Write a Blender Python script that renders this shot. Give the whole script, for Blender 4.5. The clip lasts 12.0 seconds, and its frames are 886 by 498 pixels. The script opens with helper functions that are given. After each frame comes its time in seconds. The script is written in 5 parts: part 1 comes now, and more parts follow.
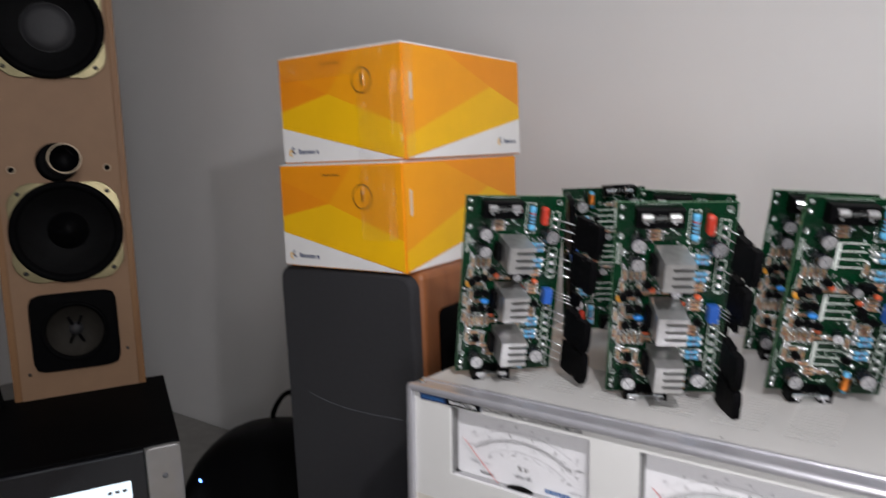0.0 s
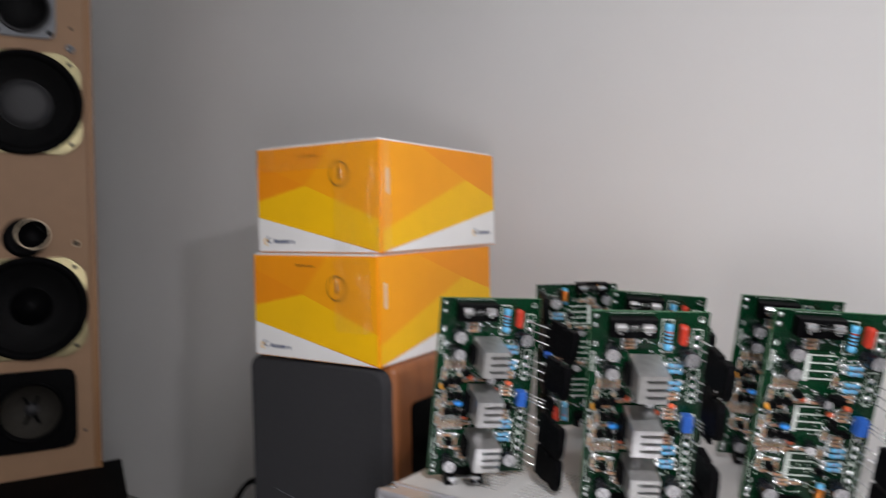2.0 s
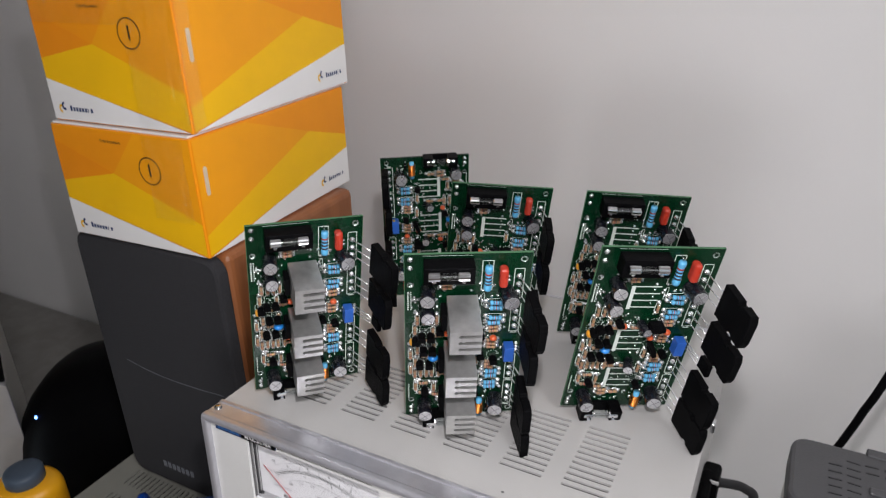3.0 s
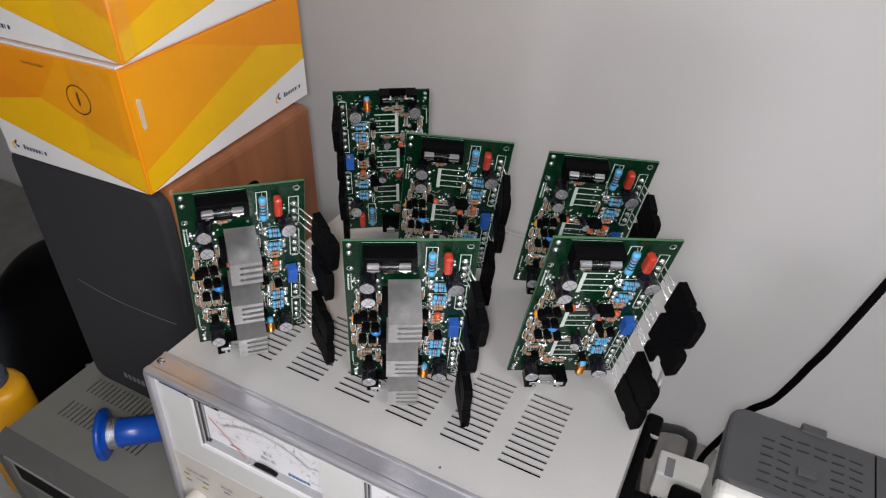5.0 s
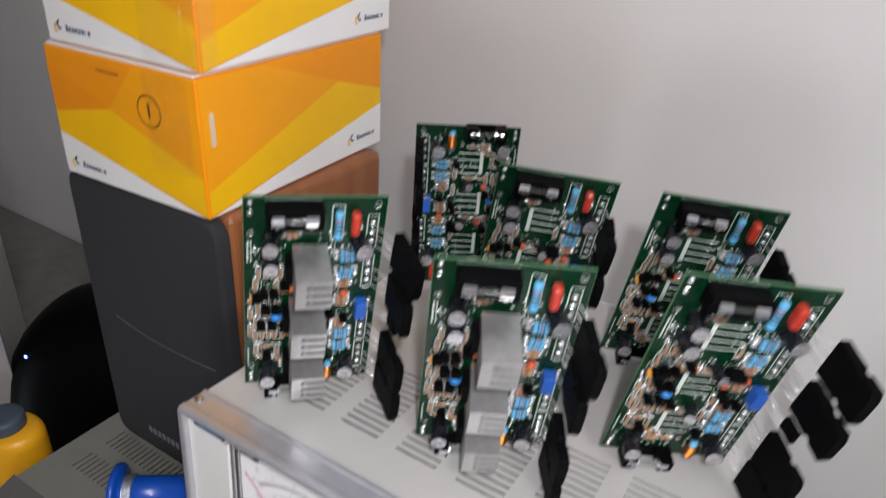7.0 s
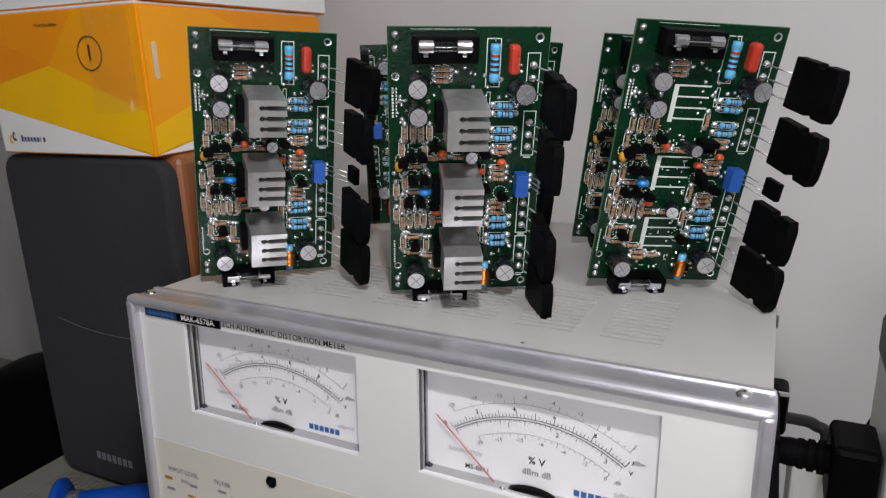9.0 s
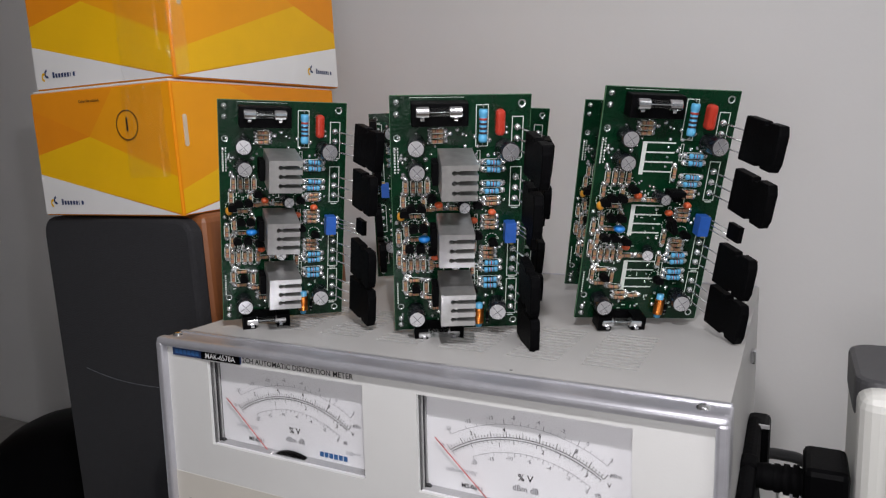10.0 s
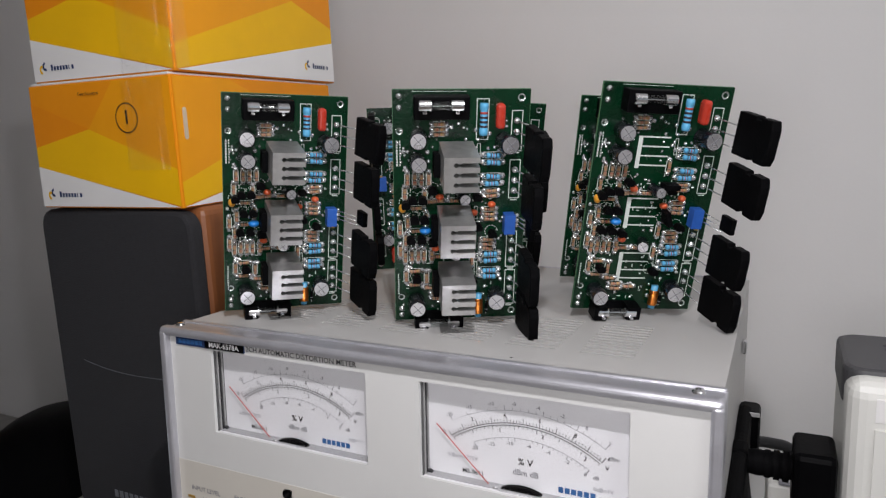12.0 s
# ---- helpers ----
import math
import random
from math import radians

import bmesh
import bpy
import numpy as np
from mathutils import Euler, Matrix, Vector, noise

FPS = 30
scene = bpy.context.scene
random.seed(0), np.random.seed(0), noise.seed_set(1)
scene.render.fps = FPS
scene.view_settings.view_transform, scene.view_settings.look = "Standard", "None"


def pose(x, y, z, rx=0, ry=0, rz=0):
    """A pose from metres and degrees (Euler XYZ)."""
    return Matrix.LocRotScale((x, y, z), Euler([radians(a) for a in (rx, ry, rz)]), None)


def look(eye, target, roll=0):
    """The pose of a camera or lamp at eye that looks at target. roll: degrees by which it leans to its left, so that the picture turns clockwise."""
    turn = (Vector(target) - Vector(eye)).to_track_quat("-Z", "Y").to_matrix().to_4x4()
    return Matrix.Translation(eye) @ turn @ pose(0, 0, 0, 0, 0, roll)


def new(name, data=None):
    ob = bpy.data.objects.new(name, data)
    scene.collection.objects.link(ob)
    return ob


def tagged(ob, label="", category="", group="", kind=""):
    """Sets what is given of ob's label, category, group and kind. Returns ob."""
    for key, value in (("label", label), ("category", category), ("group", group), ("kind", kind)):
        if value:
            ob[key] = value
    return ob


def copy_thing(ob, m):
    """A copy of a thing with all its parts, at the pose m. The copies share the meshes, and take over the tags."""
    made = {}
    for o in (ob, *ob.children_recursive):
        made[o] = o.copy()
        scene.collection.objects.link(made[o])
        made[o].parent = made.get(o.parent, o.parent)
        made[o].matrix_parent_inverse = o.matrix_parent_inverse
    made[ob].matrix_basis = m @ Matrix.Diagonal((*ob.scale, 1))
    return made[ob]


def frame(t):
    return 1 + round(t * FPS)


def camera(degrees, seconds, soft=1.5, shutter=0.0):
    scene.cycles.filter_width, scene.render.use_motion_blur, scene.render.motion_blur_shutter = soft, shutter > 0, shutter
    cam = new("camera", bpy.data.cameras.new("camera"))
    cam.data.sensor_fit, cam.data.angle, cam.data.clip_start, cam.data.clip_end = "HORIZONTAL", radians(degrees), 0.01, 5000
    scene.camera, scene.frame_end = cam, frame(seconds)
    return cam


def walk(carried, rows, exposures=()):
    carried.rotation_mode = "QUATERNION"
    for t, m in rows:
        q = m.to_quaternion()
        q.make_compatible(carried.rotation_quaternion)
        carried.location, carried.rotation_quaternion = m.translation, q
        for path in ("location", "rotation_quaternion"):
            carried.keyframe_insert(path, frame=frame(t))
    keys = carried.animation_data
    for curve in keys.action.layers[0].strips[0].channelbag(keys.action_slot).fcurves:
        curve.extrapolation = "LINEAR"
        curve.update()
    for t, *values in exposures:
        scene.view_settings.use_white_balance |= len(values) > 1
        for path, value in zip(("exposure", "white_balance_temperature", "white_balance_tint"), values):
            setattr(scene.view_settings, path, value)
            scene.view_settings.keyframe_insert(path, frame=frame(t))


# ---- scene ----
cam = camera(65.9, 12.0, soft=1.2, shutter=0.5)
PATH = [
    (0, (0.2874, -0.3419, 1.1539), (-0.8915, 1.249, 0.8717), -2.37),
    (0.5, (0.2677, -0.3645, 1.1609), (-0.9835, 1.1912, 1.0412), -0.8),
    (1, (0.2699, -0.3648, 1.166), (-0.9853, 1.1917, 1.1213), -1.1),
    (1.5, (0.2768, -0.3585, 1.1692), (-0.9525, 1.2191, 1.1689), -1.18),
    (2, (0.2854, -0.341, 1.1749), (-0.8333, 1.3146, 1.0897), -1.12),
    (2.3, (0.294, -0.303, 1.198), (-0.676, 1.408, 0.832), -0.4),
    (2.5, (0.3046, -0.273, 1.2253), (-0.6238, 1.4162, 0.6916), -0.38),
    (2.7, (0.304, -0.2579, 1.2456), (-0.5818, 1.4057, 0.5764), -1.05),
    (4.3, (0.3053, -0.2014, 1.311), (-0.4891, 1.254, 0.1927), 0.31),
    (4.5, (0.3049, -0.2002, 1.3127), (-0.4414, 1.2585, 0.166), 1.2),
    (5, (0.2993, -0.1868, 1.3143), (-0.4193, 1.2506, 0.1238), 1.22),
    (5.5, (0.2926, -0.172, 1.3123), (-0.442, 1.2185, 0.0766), 1.52),
    (6, (0.2859, -0.1601, 1.3246), (-0.4699, 1.2117, 0.0808), 2.3),
    (6.5, (0.2868, -0.1555, 1.3207), (-0.4741, 1.2413, 0.1084), 3.06),
    (6.8, (0.273, -0.168, 1.292), (-0.532, 1.329, 0.239), 4.2),
    (7, (0.2624, -0.1795, 1.2553), (-0.6257, 1.3447, 0.3128), 3.71),
    (7.3, (0.26, -0.195, 1.195), (-0.603, 1.374, 0.304), 2.7),
    (7.5, (0.2543, -0.1827, 1.1742), (-0.639, 1.3421, 0.2376), 1.0),
    (7.7, (0.2551, -0.1807, 1.1642), (-0.5907, 1.3978, 0.2738), 1.58),
    (9.3, (0.2931, -0.2322, 1.1035), (-0.6039, 1.4939, 0.6386), -2.64),
    (9.5, (0.2997, -0.2387, 1.1048), (-0.6207, 1.4859, 0.6821), -2.75),
    (10, (0.3063, -0.2506, 1.1033), (-0.6009, 1.5001, 0.7682), -2.79),
    (10.5, (0.3073, -0.2522, 1.0999), (-0.5948, 1.4961, 0.7396), -1.89),
    (11, (0.307, -0.2547, 1.0999), (-0.589, 1.4971, 0.7416), -1.88),
    (11.5, (0.3081, -0.2568, 1.0998), (-0.573, 1.5014, 0.736), -1.8),
    (12, (0.304, -0.26, 1.1017), (-0.5724, 1.5044, 0.7574), -2.47),
]
EXPOSURE = [(0.0, -0.48), (0.5, -0.24), (1.5, -0.27), (2.0, -0.38), (2.5, -0.42), (4.5, -0.44), (6.5, -0.42), (7.0, -0.28), (7.6, -0.30), (9.3, -0.71), (12.0, -0.71)]
walk(cam, [(t, look(eye, target, roll)) for t, eye, target, roll in PATH], EXPOSURE)

# ---------- light ----------
world = bpy.data.worlds.new("world")
scene.world = world
world.use_nodes = True
world.node_tree.nodes["Background"].inputs[0].default_value = (0.75, 0.85, 1.0, 1)
world.node_tree.nodes["Background"].inputs[1].default_value = 0.012


def lamp(name, kind, place, target, power, colour, size=0.1, size_y=0.1):
    data = bpy.data.lights.new(name, kind)
    data.energy, data.color = power, colour
    if kind == "AREA":
        data.shape, data.size, data.size_y = "RECTANGLE", size, size_y
    else:
        data.shadow_soft_size = size
    ob = new(name, data)
    ob.matrix_world = look(place, target)
    return ob


# daylight of an unseen window, an unseen ceiling lamp, and two fixed lamps in place of the carried phone's moving one,
# at the upper and the lower part of its way
# soft light added from the right; its window is assumed
lamp("unseen_window_light", "AREA", (1.96, -1.2, 1.65), (0.0, -0.6, 1.5), 2.5, (0.84, 0.93, 1.0), 1.2, 1.1)
lamp("ceiling_light", "AREA", (1.55, -0.95, 2.52), (1.55, -0.95, 0.0), 27.0, (0.99, 0.98, 1.0), 0.9, 0.3)
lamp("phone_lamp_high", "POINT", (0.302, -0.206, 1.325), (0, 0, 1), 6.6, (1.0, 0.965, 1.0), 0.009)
# widened and set further back, added as soft fill for the front panel
lamp("phone_fill_low", "POINT", (0.312, -0.345, 1.090), (0, 0, 1), 3.6, (1.0, 0.965, 1.0), 0.05)


# ---------- materials ----------
def material(name, colour, rough=0.5, metal=0.0, vary=0.12, scale=60.0, bump=0.0, bump_scale=None, coat=0.0, second=None, emit=0.0, alpha=1.0, spec=0.5):
    m = bpy.data.materials.new(name)
    m.use_nodes = True
    nt = m.node_tree
    p = nt.nodes["Principled BSDF"]
    p.inputs["Roughness"].default_value, p.inputs["Metallic"].default_value = rough, metal
    p.inputs["Coat Weight"].default_value = coat
    p.inputs["Alpha"].default_value = alpha
    p.inputs["Specular IOR Level"].default_value = spec
    tc = nt.nodes.new("ShaderNodeTexCoord")
    n1 = nt.nodes.new("ShaderNodeTexNoise")
    n1.inputs["Scale"].default_value, n1.inputs["Detail"].default_value = scale, 6.0
    n2 = nt.nodes.new("ShaderNodeTexNoise")
    n2.inputs["Scale"].default_value, n2.inputs["Detail"].default_value = scale / 9.0, 3.0
    nt.links.new(tc.outputs["Object"], n1.inputs["Vector"])
    nt.links.new(tc.outputs["Object"], n2.inputs["Vector"])
    add = nt.nodes.new("ShaderNodeMath")
    add.operation = "ADD"
    nt.links.new(n1.outputs["Fac"], add.inputs[0])
    nt.links.new(n2.outputs["Fac"], add.inputs[1])
    ramp = nt.nodes.new("ShaderNodeMapRange")
    ramp.inputs["From Min"].default_value, ramp.inputs["From Max"].default_value = 0.7, 1.3
    nt.links.new(add.outputs[0], ramp.inputs["Value"])
    mix = nt.nodes.new("ShaderNodeMix")
    mix.data_type = "RGBA"
    c = Vector(colour)
    a, b = (c * (1 - vary), c * (1 + vary)) if second is None else (c, Vector(second))
    mix.inputs["A"].default_value, mix.inputs["B"].default_value = (*a, 1), (*[min(v, 1.0) for v in b], 1)
    nt.links.new(ramp.outputs["Result"], mix.inputs["Factor"])
    nt.links.new(mix.outputs["Result"], p.inputs["Base Color"])
    rr = nt.nodes.new("ShaderNodeMapRange")
    rr.inputs["To Min"].default_value, rr.inputs["To Max"].default_value = max(rough - 0.08, 0.02), min(rough + 0.08, 1)
    nt.links.new(n2.outputs["Fac"], rr.inputs["Value"])
    nt.links.new(rr.outputs["Result"], p.inputs["Roughness"])
    if bump:
        bn = nt.nodes.new("ShaderNodeBump")
        bn.inputs["Strength"].default_value, bn.inputs["Distance"].default_value = bump, 0.001
        n3 = nt.nodes.new("ShaderNodeTexNoise")
        n3.inputs["Scale"].default_value, n3.inputs["Detail"].default_value = bump_scale or scale, 4.0
        nt.links.new(tc.outputs["Object"], n3.inputs["Vector"])
        nt.links.new(n3.outputs["Fac"], bn.inputs["Height"])
        nt.links.new(bn.outputs["Normal"], p.inputs["Normal"])
    if emit:
        p.inputs["Emission Color"].default_value = (*colour, 1)
        p.inputs["Emission Strength"].default_value = emit
    return m


def clear(name, gloss, tint=(0.95, 0.97, 0.97), rough=0.05, wrinkle=0.0):
    """Thin clear film, plastic or glass: see-through, with a share of sharp gloss."""
    m = bpy.data.materials.new(name)
    m.use_nodes = True
    nt = m.node_tree
    nt.nodes.remove(nt.nodes["Principled BSDF"])
    see, shine, mix = nt.nodes.new("ShaderNodeBsdfTransparent"), nt.nodes.new("ShaderNodeBsdfGlossy"), nt.nodes.new("ShaderNodeMixShader")
    see.inputs["Color"].default_value = (*tint, 1)
    shine.inputs["Roughness"].default_value = rough
    mix.inputs[0].default_value = gloss
    nt.links.new(see.outputs[0], mix.inputs[1])
    nt.links.new(shine.outputs[0], mix.inputs[2])
    nt.links.new(mix.outputs[0], nt.nodes["Material Output"].inputs["Surface"])
    if wrinkle:
        tc, n, bn = nt.nodes.new("ShaderNodeTexCoord"), nt.nodes.new("ShaderNodeTexNoise"), nt.nodes.new("ShaderNodeBump")
        n.inputs["Scale"].default_value, n.inputs["Detail"].default_value, n.inputs["Distortion"].default_value = wrinkle, 4.0, 1.5
        bn.inputs["Strength"].default_value, bn.inputs["Distance"].default_value = 1.0, 0.006
        mp = nt.nodes.new("ShaderNodeMapping")
        mp.inputs["Scale"].default_value, mp.inputs["Rotation"].default_value = (1.6, 1.6, 0.45), (0, 0.25, 0)
        nt.links.new(tc.outputs["Object"], mp.inputs["Vector"])
        nt.links.new(mp.outputs["Vector"], n.inputs["Vector"])
        nt.links.new(n.outputs["Fac"], bn.inputs["Height"])
        nt.links.new(bn.outputs["Normal"], shine.inputs["Normal"])
    return m


def wood(name, light, dark, scale=14.0, rough=0.45):
    m = material(name, light, rough, 0.0, 0.1, 40.0, 0.15, 220.0)
    nt = m.node_tree
    p = nt.nodes["Principled BSDF"]
    tc = nt.nodes.new("ShaderNodeTexCoord")
    mp = nt.nodes.new("ShaderNodeMapping")
    mp.inputs["Scale"].default_value = (scale * 5, scale * 5, scale * 0.6)
    n = nt.nodes.new("ShaderNodeTexNoise")
    n.inputs["Scale"].default_value, n.inputs["Detail"].default_value, n.inputs["Distortion"].default_value = 1.0, 8.0, 0.6
    nt.links.new(tc.outputs["Object"], mp.inputs["Vector"])
    nt.links.new(mp.outputs["Vector"], n.inputs["Vector"])
    r = nt.nodes.new("ShaderNodeValToRGB")
    r.color_ramp.elements[0].position, r.color_ramp.elements[1].position = 0.3, 0.7
    r.color_ramp.elements[0].color, r.color_ramp.elements[1].color = (*dark, 1), (*light, 1)
    nt.links.new(n.outputs["Fac"], r.inputs["Fac"])
    nt.links.new(r.outputs["Color"], p.inputs["Base Color"])
    return m


def cloth(name, colour, second, scale=900.0):
    return material(name, colour, 0.9, 0.0, 0.2, scale * 3, 0.4, scale, second=second)


M = {
    "wall": material("wall_paint", (0.80, 0.795, 0.79), 0.75, 0, 0.03, 5.0, 0.12, 260.0),
    "ceiling": material("ceiling_paint", (0.8, 0.8, 0.8), 0.8, 0, 0.03, 4.0, 0.1, 200.0),
    "floor": material("floor_tile", (0.2, 0.17, 0.14), 0.4, 0, 0.12, 8.0, 0.05, 80.0),
    "desk": wood("desk_laminate", (0.24, 0.23, 0.215), (0.18, 0.17, 0.16), 6.0, 0.4),
    "case": material("meter_case_paint", (0.49, 0.483, 0.47), 0.45, 0, 0.04, 30.0, 0.12, 900.0),
    "panel": material("meter_panel", (0.67, 0.67, 0.655), 0.42, 0, 0.03, 40.0, 0.05, 900.0),
    "cream": material("meter_panel_cream", (0.62, 0.59, 0.53), 0.45, 0, 0.03, 40.0, 0.05, 900.0),
    "alu": material("brushed_aluminium", (0.56, 0.56, 0.60), 0.34, 0.65, 0.08, 120.0, 0.1, 500.0),
    "heatsink": material("heatsink_aluminium", (0.56, 0.56, 0.55), 0.36, 0.85, 0.14, 260.0, 0.12, 900.0),
    "chrome": material("chrome", (0.8, 0.8, 0.82), 0.12, 1.0, 0.04, 60.0),
    "solder": material("solder_tin", (0.76, 0.77, 0.78), 0.2, 0.9, 0.1, 600.0, 0.3, 1500.0),
    "dark": material("dark_plastic", (0.018, 0.018, 0.02), 0.42, 0, 0.2, 80.0, 0.1, 600.0),
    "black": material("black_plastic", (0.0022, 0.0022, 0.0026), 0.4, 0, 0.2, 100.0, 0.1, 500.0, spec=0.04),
    "epoxy": material("transistor_epoxy", (0.0028, 0.0028, 0.0032), 0.5, 0, 0.25, 300.0, 0.3, 1500.0, spec=0.03),
    "rubber": material("black_rubber", (0.003, 0.003, 0.0034), 0.6, 0, 0.2, 90.0, 0.2, 400.0, spec=0.03),
    "shroud": material("meter_shroud", (0.09, 0.09, 0.09), 0.4, 0, 0.15, 200.0),
    "dial": material("dial_card", (0.82, 0.82, 0.84), 0.55, 0, 0.02, 50.0),
    "ledge": material("toned_down_ledge", (0.36, 0.36, 0.37), 0.5, 0, 0.08, 80.0),
    "ink": material("black_ink", (0.008, 0.008, 0.01), 0.6, 0, 0.1, 300.0),
    "grey_ink": material("grey_ink", (0.22, 0.22, 0.24), 0.6, 0, 0.1, 300.0),
    "faint_ink": material("faint_grey_ink", (0.40, 0.40, 0.43), 0.6, 0, 0.1, 300.0),
    "blue_ink": material("blue_ink", (0.03, 0.12, 0.32), 0.5, 0, 0.1, 300.0),
    "pale_blue_ink": material("pale_blue_ink", (0.35, 0.5, 0.65), 0.6, 0, 0.1, 300.0),
    "needle": material("needle_red", (0.60, 0.09, 0.09), 0.45, 0, 0.08, 300.0),
    "navy": material("navy_label", (0.012, 0.035, 0.12), 0.4, 0, 0.15, 200.0),
    "white_ink": material("white_ink", (0.8, 0.8, 0.8), 0.6, 0, 0.05, 300.0),
    "pcb": material("green_solder_mask", (0.0006, 0.014, 0.005), 0.26, 0, 0.3, 110.0, 0.25, 500.0, second=(0.0010, 0.029, 0.010), spec=0.35),
    "silk": material("silkscreen_white", (0.60, 0.64, 0.60), 0.6, 0, 0.1, 500.0),
    "fr4": material("board_edge", (0.06, 0.15, 0.075), 0.6, 0, 0.15, 300.0),
    "res_blue": material("resistor_blue", (0.10, 0.38, 0.62), 0.35, 0, 0.15, 500.0),
    "res_tan": material("resistor_tan", (0.35, 0.215, 0.13), 0.35, 0, 0.15, 500.0),
    "band_dark": material("band_dark", (0.03, 0.02, 0.03), 0.4, 0, 0.1, 500.0),
    "band_red": material("band_red", (0.35, 0.04, 0.03), 0.4, 0, 0.1, 500.0),
    "band_gold": material("band_gold", (0.5, 0.3, 0.06), 0.3, 0.5, 0.1, 500.0),
    "red_cap": material("capacitor_red", (0.42, 0.035, 0.018), 0.25, 0, 0.12, 300.0, coat=0.4),
    "orange_cap": material("capacitor_orange", (0.62, 0.1, 0.03), 0.3, 0, 0.12, 300.0),
    "yellow_cap": material("capacitor_yellow", (0.75, 0.33, 0.03), 0.3, 0, 0.12, 300.0, coat=0.3),
    "blue_cap": material("capacitor_blue", (0.02, 0.22, 0.65), 0.3, 0, 0.12, 300.0, coat=0.3),
    "trim_blue": material("trimmer_blue", (0.02, 0.1, 0.42), 0.4, 0, 0.12, 300.0),
    "brass": material("brass_screw", (0.75, 0.5, 0.16), 0.3, 1.0, 0.1, 300.0),
    "elco": material("capacitor_sleeve", (0.006, 0.006, 0.010), 0.25, 0, 0.2, 300.0, coat=0.3),
    "elco_top": material("capacitor_top", (0.72, 0.72, 0.74), 0.28, 0.8, 0.06, 600.0, 0.1, 900.0),
    "copper": material("enamelled_copper", (0.75, 0.28, 0.06), 0.28, 1.0, 0.12, 800.0),
    "glass": clear("clear_glass", 0.07),
    "pane": clear("dial_window", 0.03, (1, 1, 1)),
    "orange": material("print_orange", (0.86, 0.30, 0.006), 0.42, 0, 0.05, 25.0, 0.08, 90.0, spec=0.3),
    "amber": material("print_amber", (0.88, 0.355, 0.006), 0.42, 0, 0.05, 25.0, 0.08, 90.0, spec=0.3),
    "deep_orange": material("print_deep_orange", (0.84, 0.272, 0.006), 0.42, 0, 0.05, 25.0, 0.08, 90.0, spec=0.3),
    "yellow": material("print_yellow", (0.89, 0.50, 0.004), 0.42, 0, 0.05, 25.0, 0.08, 90.0, spec=0.3),
    "white_print": material("print_white", (0.82, 0.81, 0.8), 0.45, 0, 0.03, 25.0, 0.08, 90.0, coat=0.1),
    "card": material("cardboard_edge", (0.62, 0.5, 0.36), 0.8, 0, 0.15, 60.0, 0.3, 300.0),
    "tape": clear("clear_tape", 0.035, (1, 1, 1), 0.16, 42.0),
    "grille": cloth("speaker_cloth", (0.019, 0.019, 0.022), (0.031, 0.031, 0.035)),
    "walnut": wood("walnut_vinyl", (0.33, 0.12, 0.042), (0.21, 0.07, 0.024), 9.0, 0.4),
    "mdf": material("tan_hardboard", (0.28, 0.167, 0.095), 0.62, 0, 0.07, 35.0, 0.15, 300.0),
    "oak": wood("oak_veneer", (0.29, 0.15, 0.06), (0.21, 0.10, 0.04), 8.0, 0.5),
    "cone": material("woofer_cone", (0.005, 0.005, 0.0055), 0.65, 0, 0.3, 200.0, 0.3, 700.0, spec=0.1),
    "paper_cone": material("paper_cone", (0.013, 0.0105, 0.007), 0.75, 0, 0.3, 120.0, 0.3, 700.0),
    "dustcap": material("grey_dust_cap", (0.022, 0.022, 0.025), 0.6, 0, 0.2, 300.0, 0.2, 900.0),
    "basket": material("zinc_yellow_frame", (0.26, 0.225, 0.13), 0.30, 1.0, 0.2, 60.0),
    "grey_frame": material("grey_plastic_frame", (0.16, 0.17, 0.19), 0.5, 0, 0.1, 200.0),
    "beige": material("beige_metal", (0.205, 0.205, 0.18), 0.45, 0, 0.05, 40.0, 0.1, 900.0),
    "bezel_grey": material("grey_bezel", (0.115, 0.115, 0.11), 0.45, 0, 0.06, 60.0, 0.1, 700.0),
    "smoke": material("smoked_window", (0.015, 0.016, 0.02), 0.12, 0, 0.1, 40.0, coat=0.5),
    "spool_blue": material("blue_polystyrene", (0.004, 0.07, 0.42), 0.3, 0, 0.1, 60.0, coat=0.2),
    "bottle": material("yellow_plastic", (0.85, 0.40, 0.01), 0.4, 0, 0.06, 40.0, 0.1, 300.0),
    "cap_grey": material("slate_cap", (0.06, 0.085, 0.12), 0.5, 0, 0.1, 60.0),
    "led": material("blue_led", (0.1, 0.25, 1.0), 0.3, emit=14.0),
    "white_plastic": material("white_plastic", (0.72, 0.72, 0.68), 0.38, 0, 0.03, 30.0, 0.06, 500.0),
    "mid_grey": material("mid_grey_plastic", (0.06, 0.06, 0.064), 0.5, 0, 0.06, 60.0, 0.15, 900.0),
    "silver": material("silver_plastic", (0.42, 0.42, 0.42), 0.4, 0.3, 0.06, 60.0, 0.1, 600.0),
    "screen": material("lit_screen", (0.75, 0.88, 1.0), 0.3, emit=1.6),
    "teal_metal": material("dark_teal_metal", (0.009, 0.017, 0.023), 0.45, 0, 0.15, 40.0, 0.1, 500.0),
}


# ---------- building helpers ----------
def mesh_of(bm, name, mats, smooth=False):
    me = bpy.data.meshes.new(name)
    bm.normal_update()
    bm.to_mesh(me)
    bm.free()
    for m in mats:
        me.materials.append(M[m])
    if smooth:
        for p in me.polygons:
            p.use_smooth = True
    return me


def part(name, me, parent=None, loc=(0, 0, 0), rot=(0, 0, 0), label=""):
    ob = new(name, me)
    ob.parent = parent
    ob.matrix_basis = pose(*loc, *rot)
    return tagged(ob, label) if label else ob


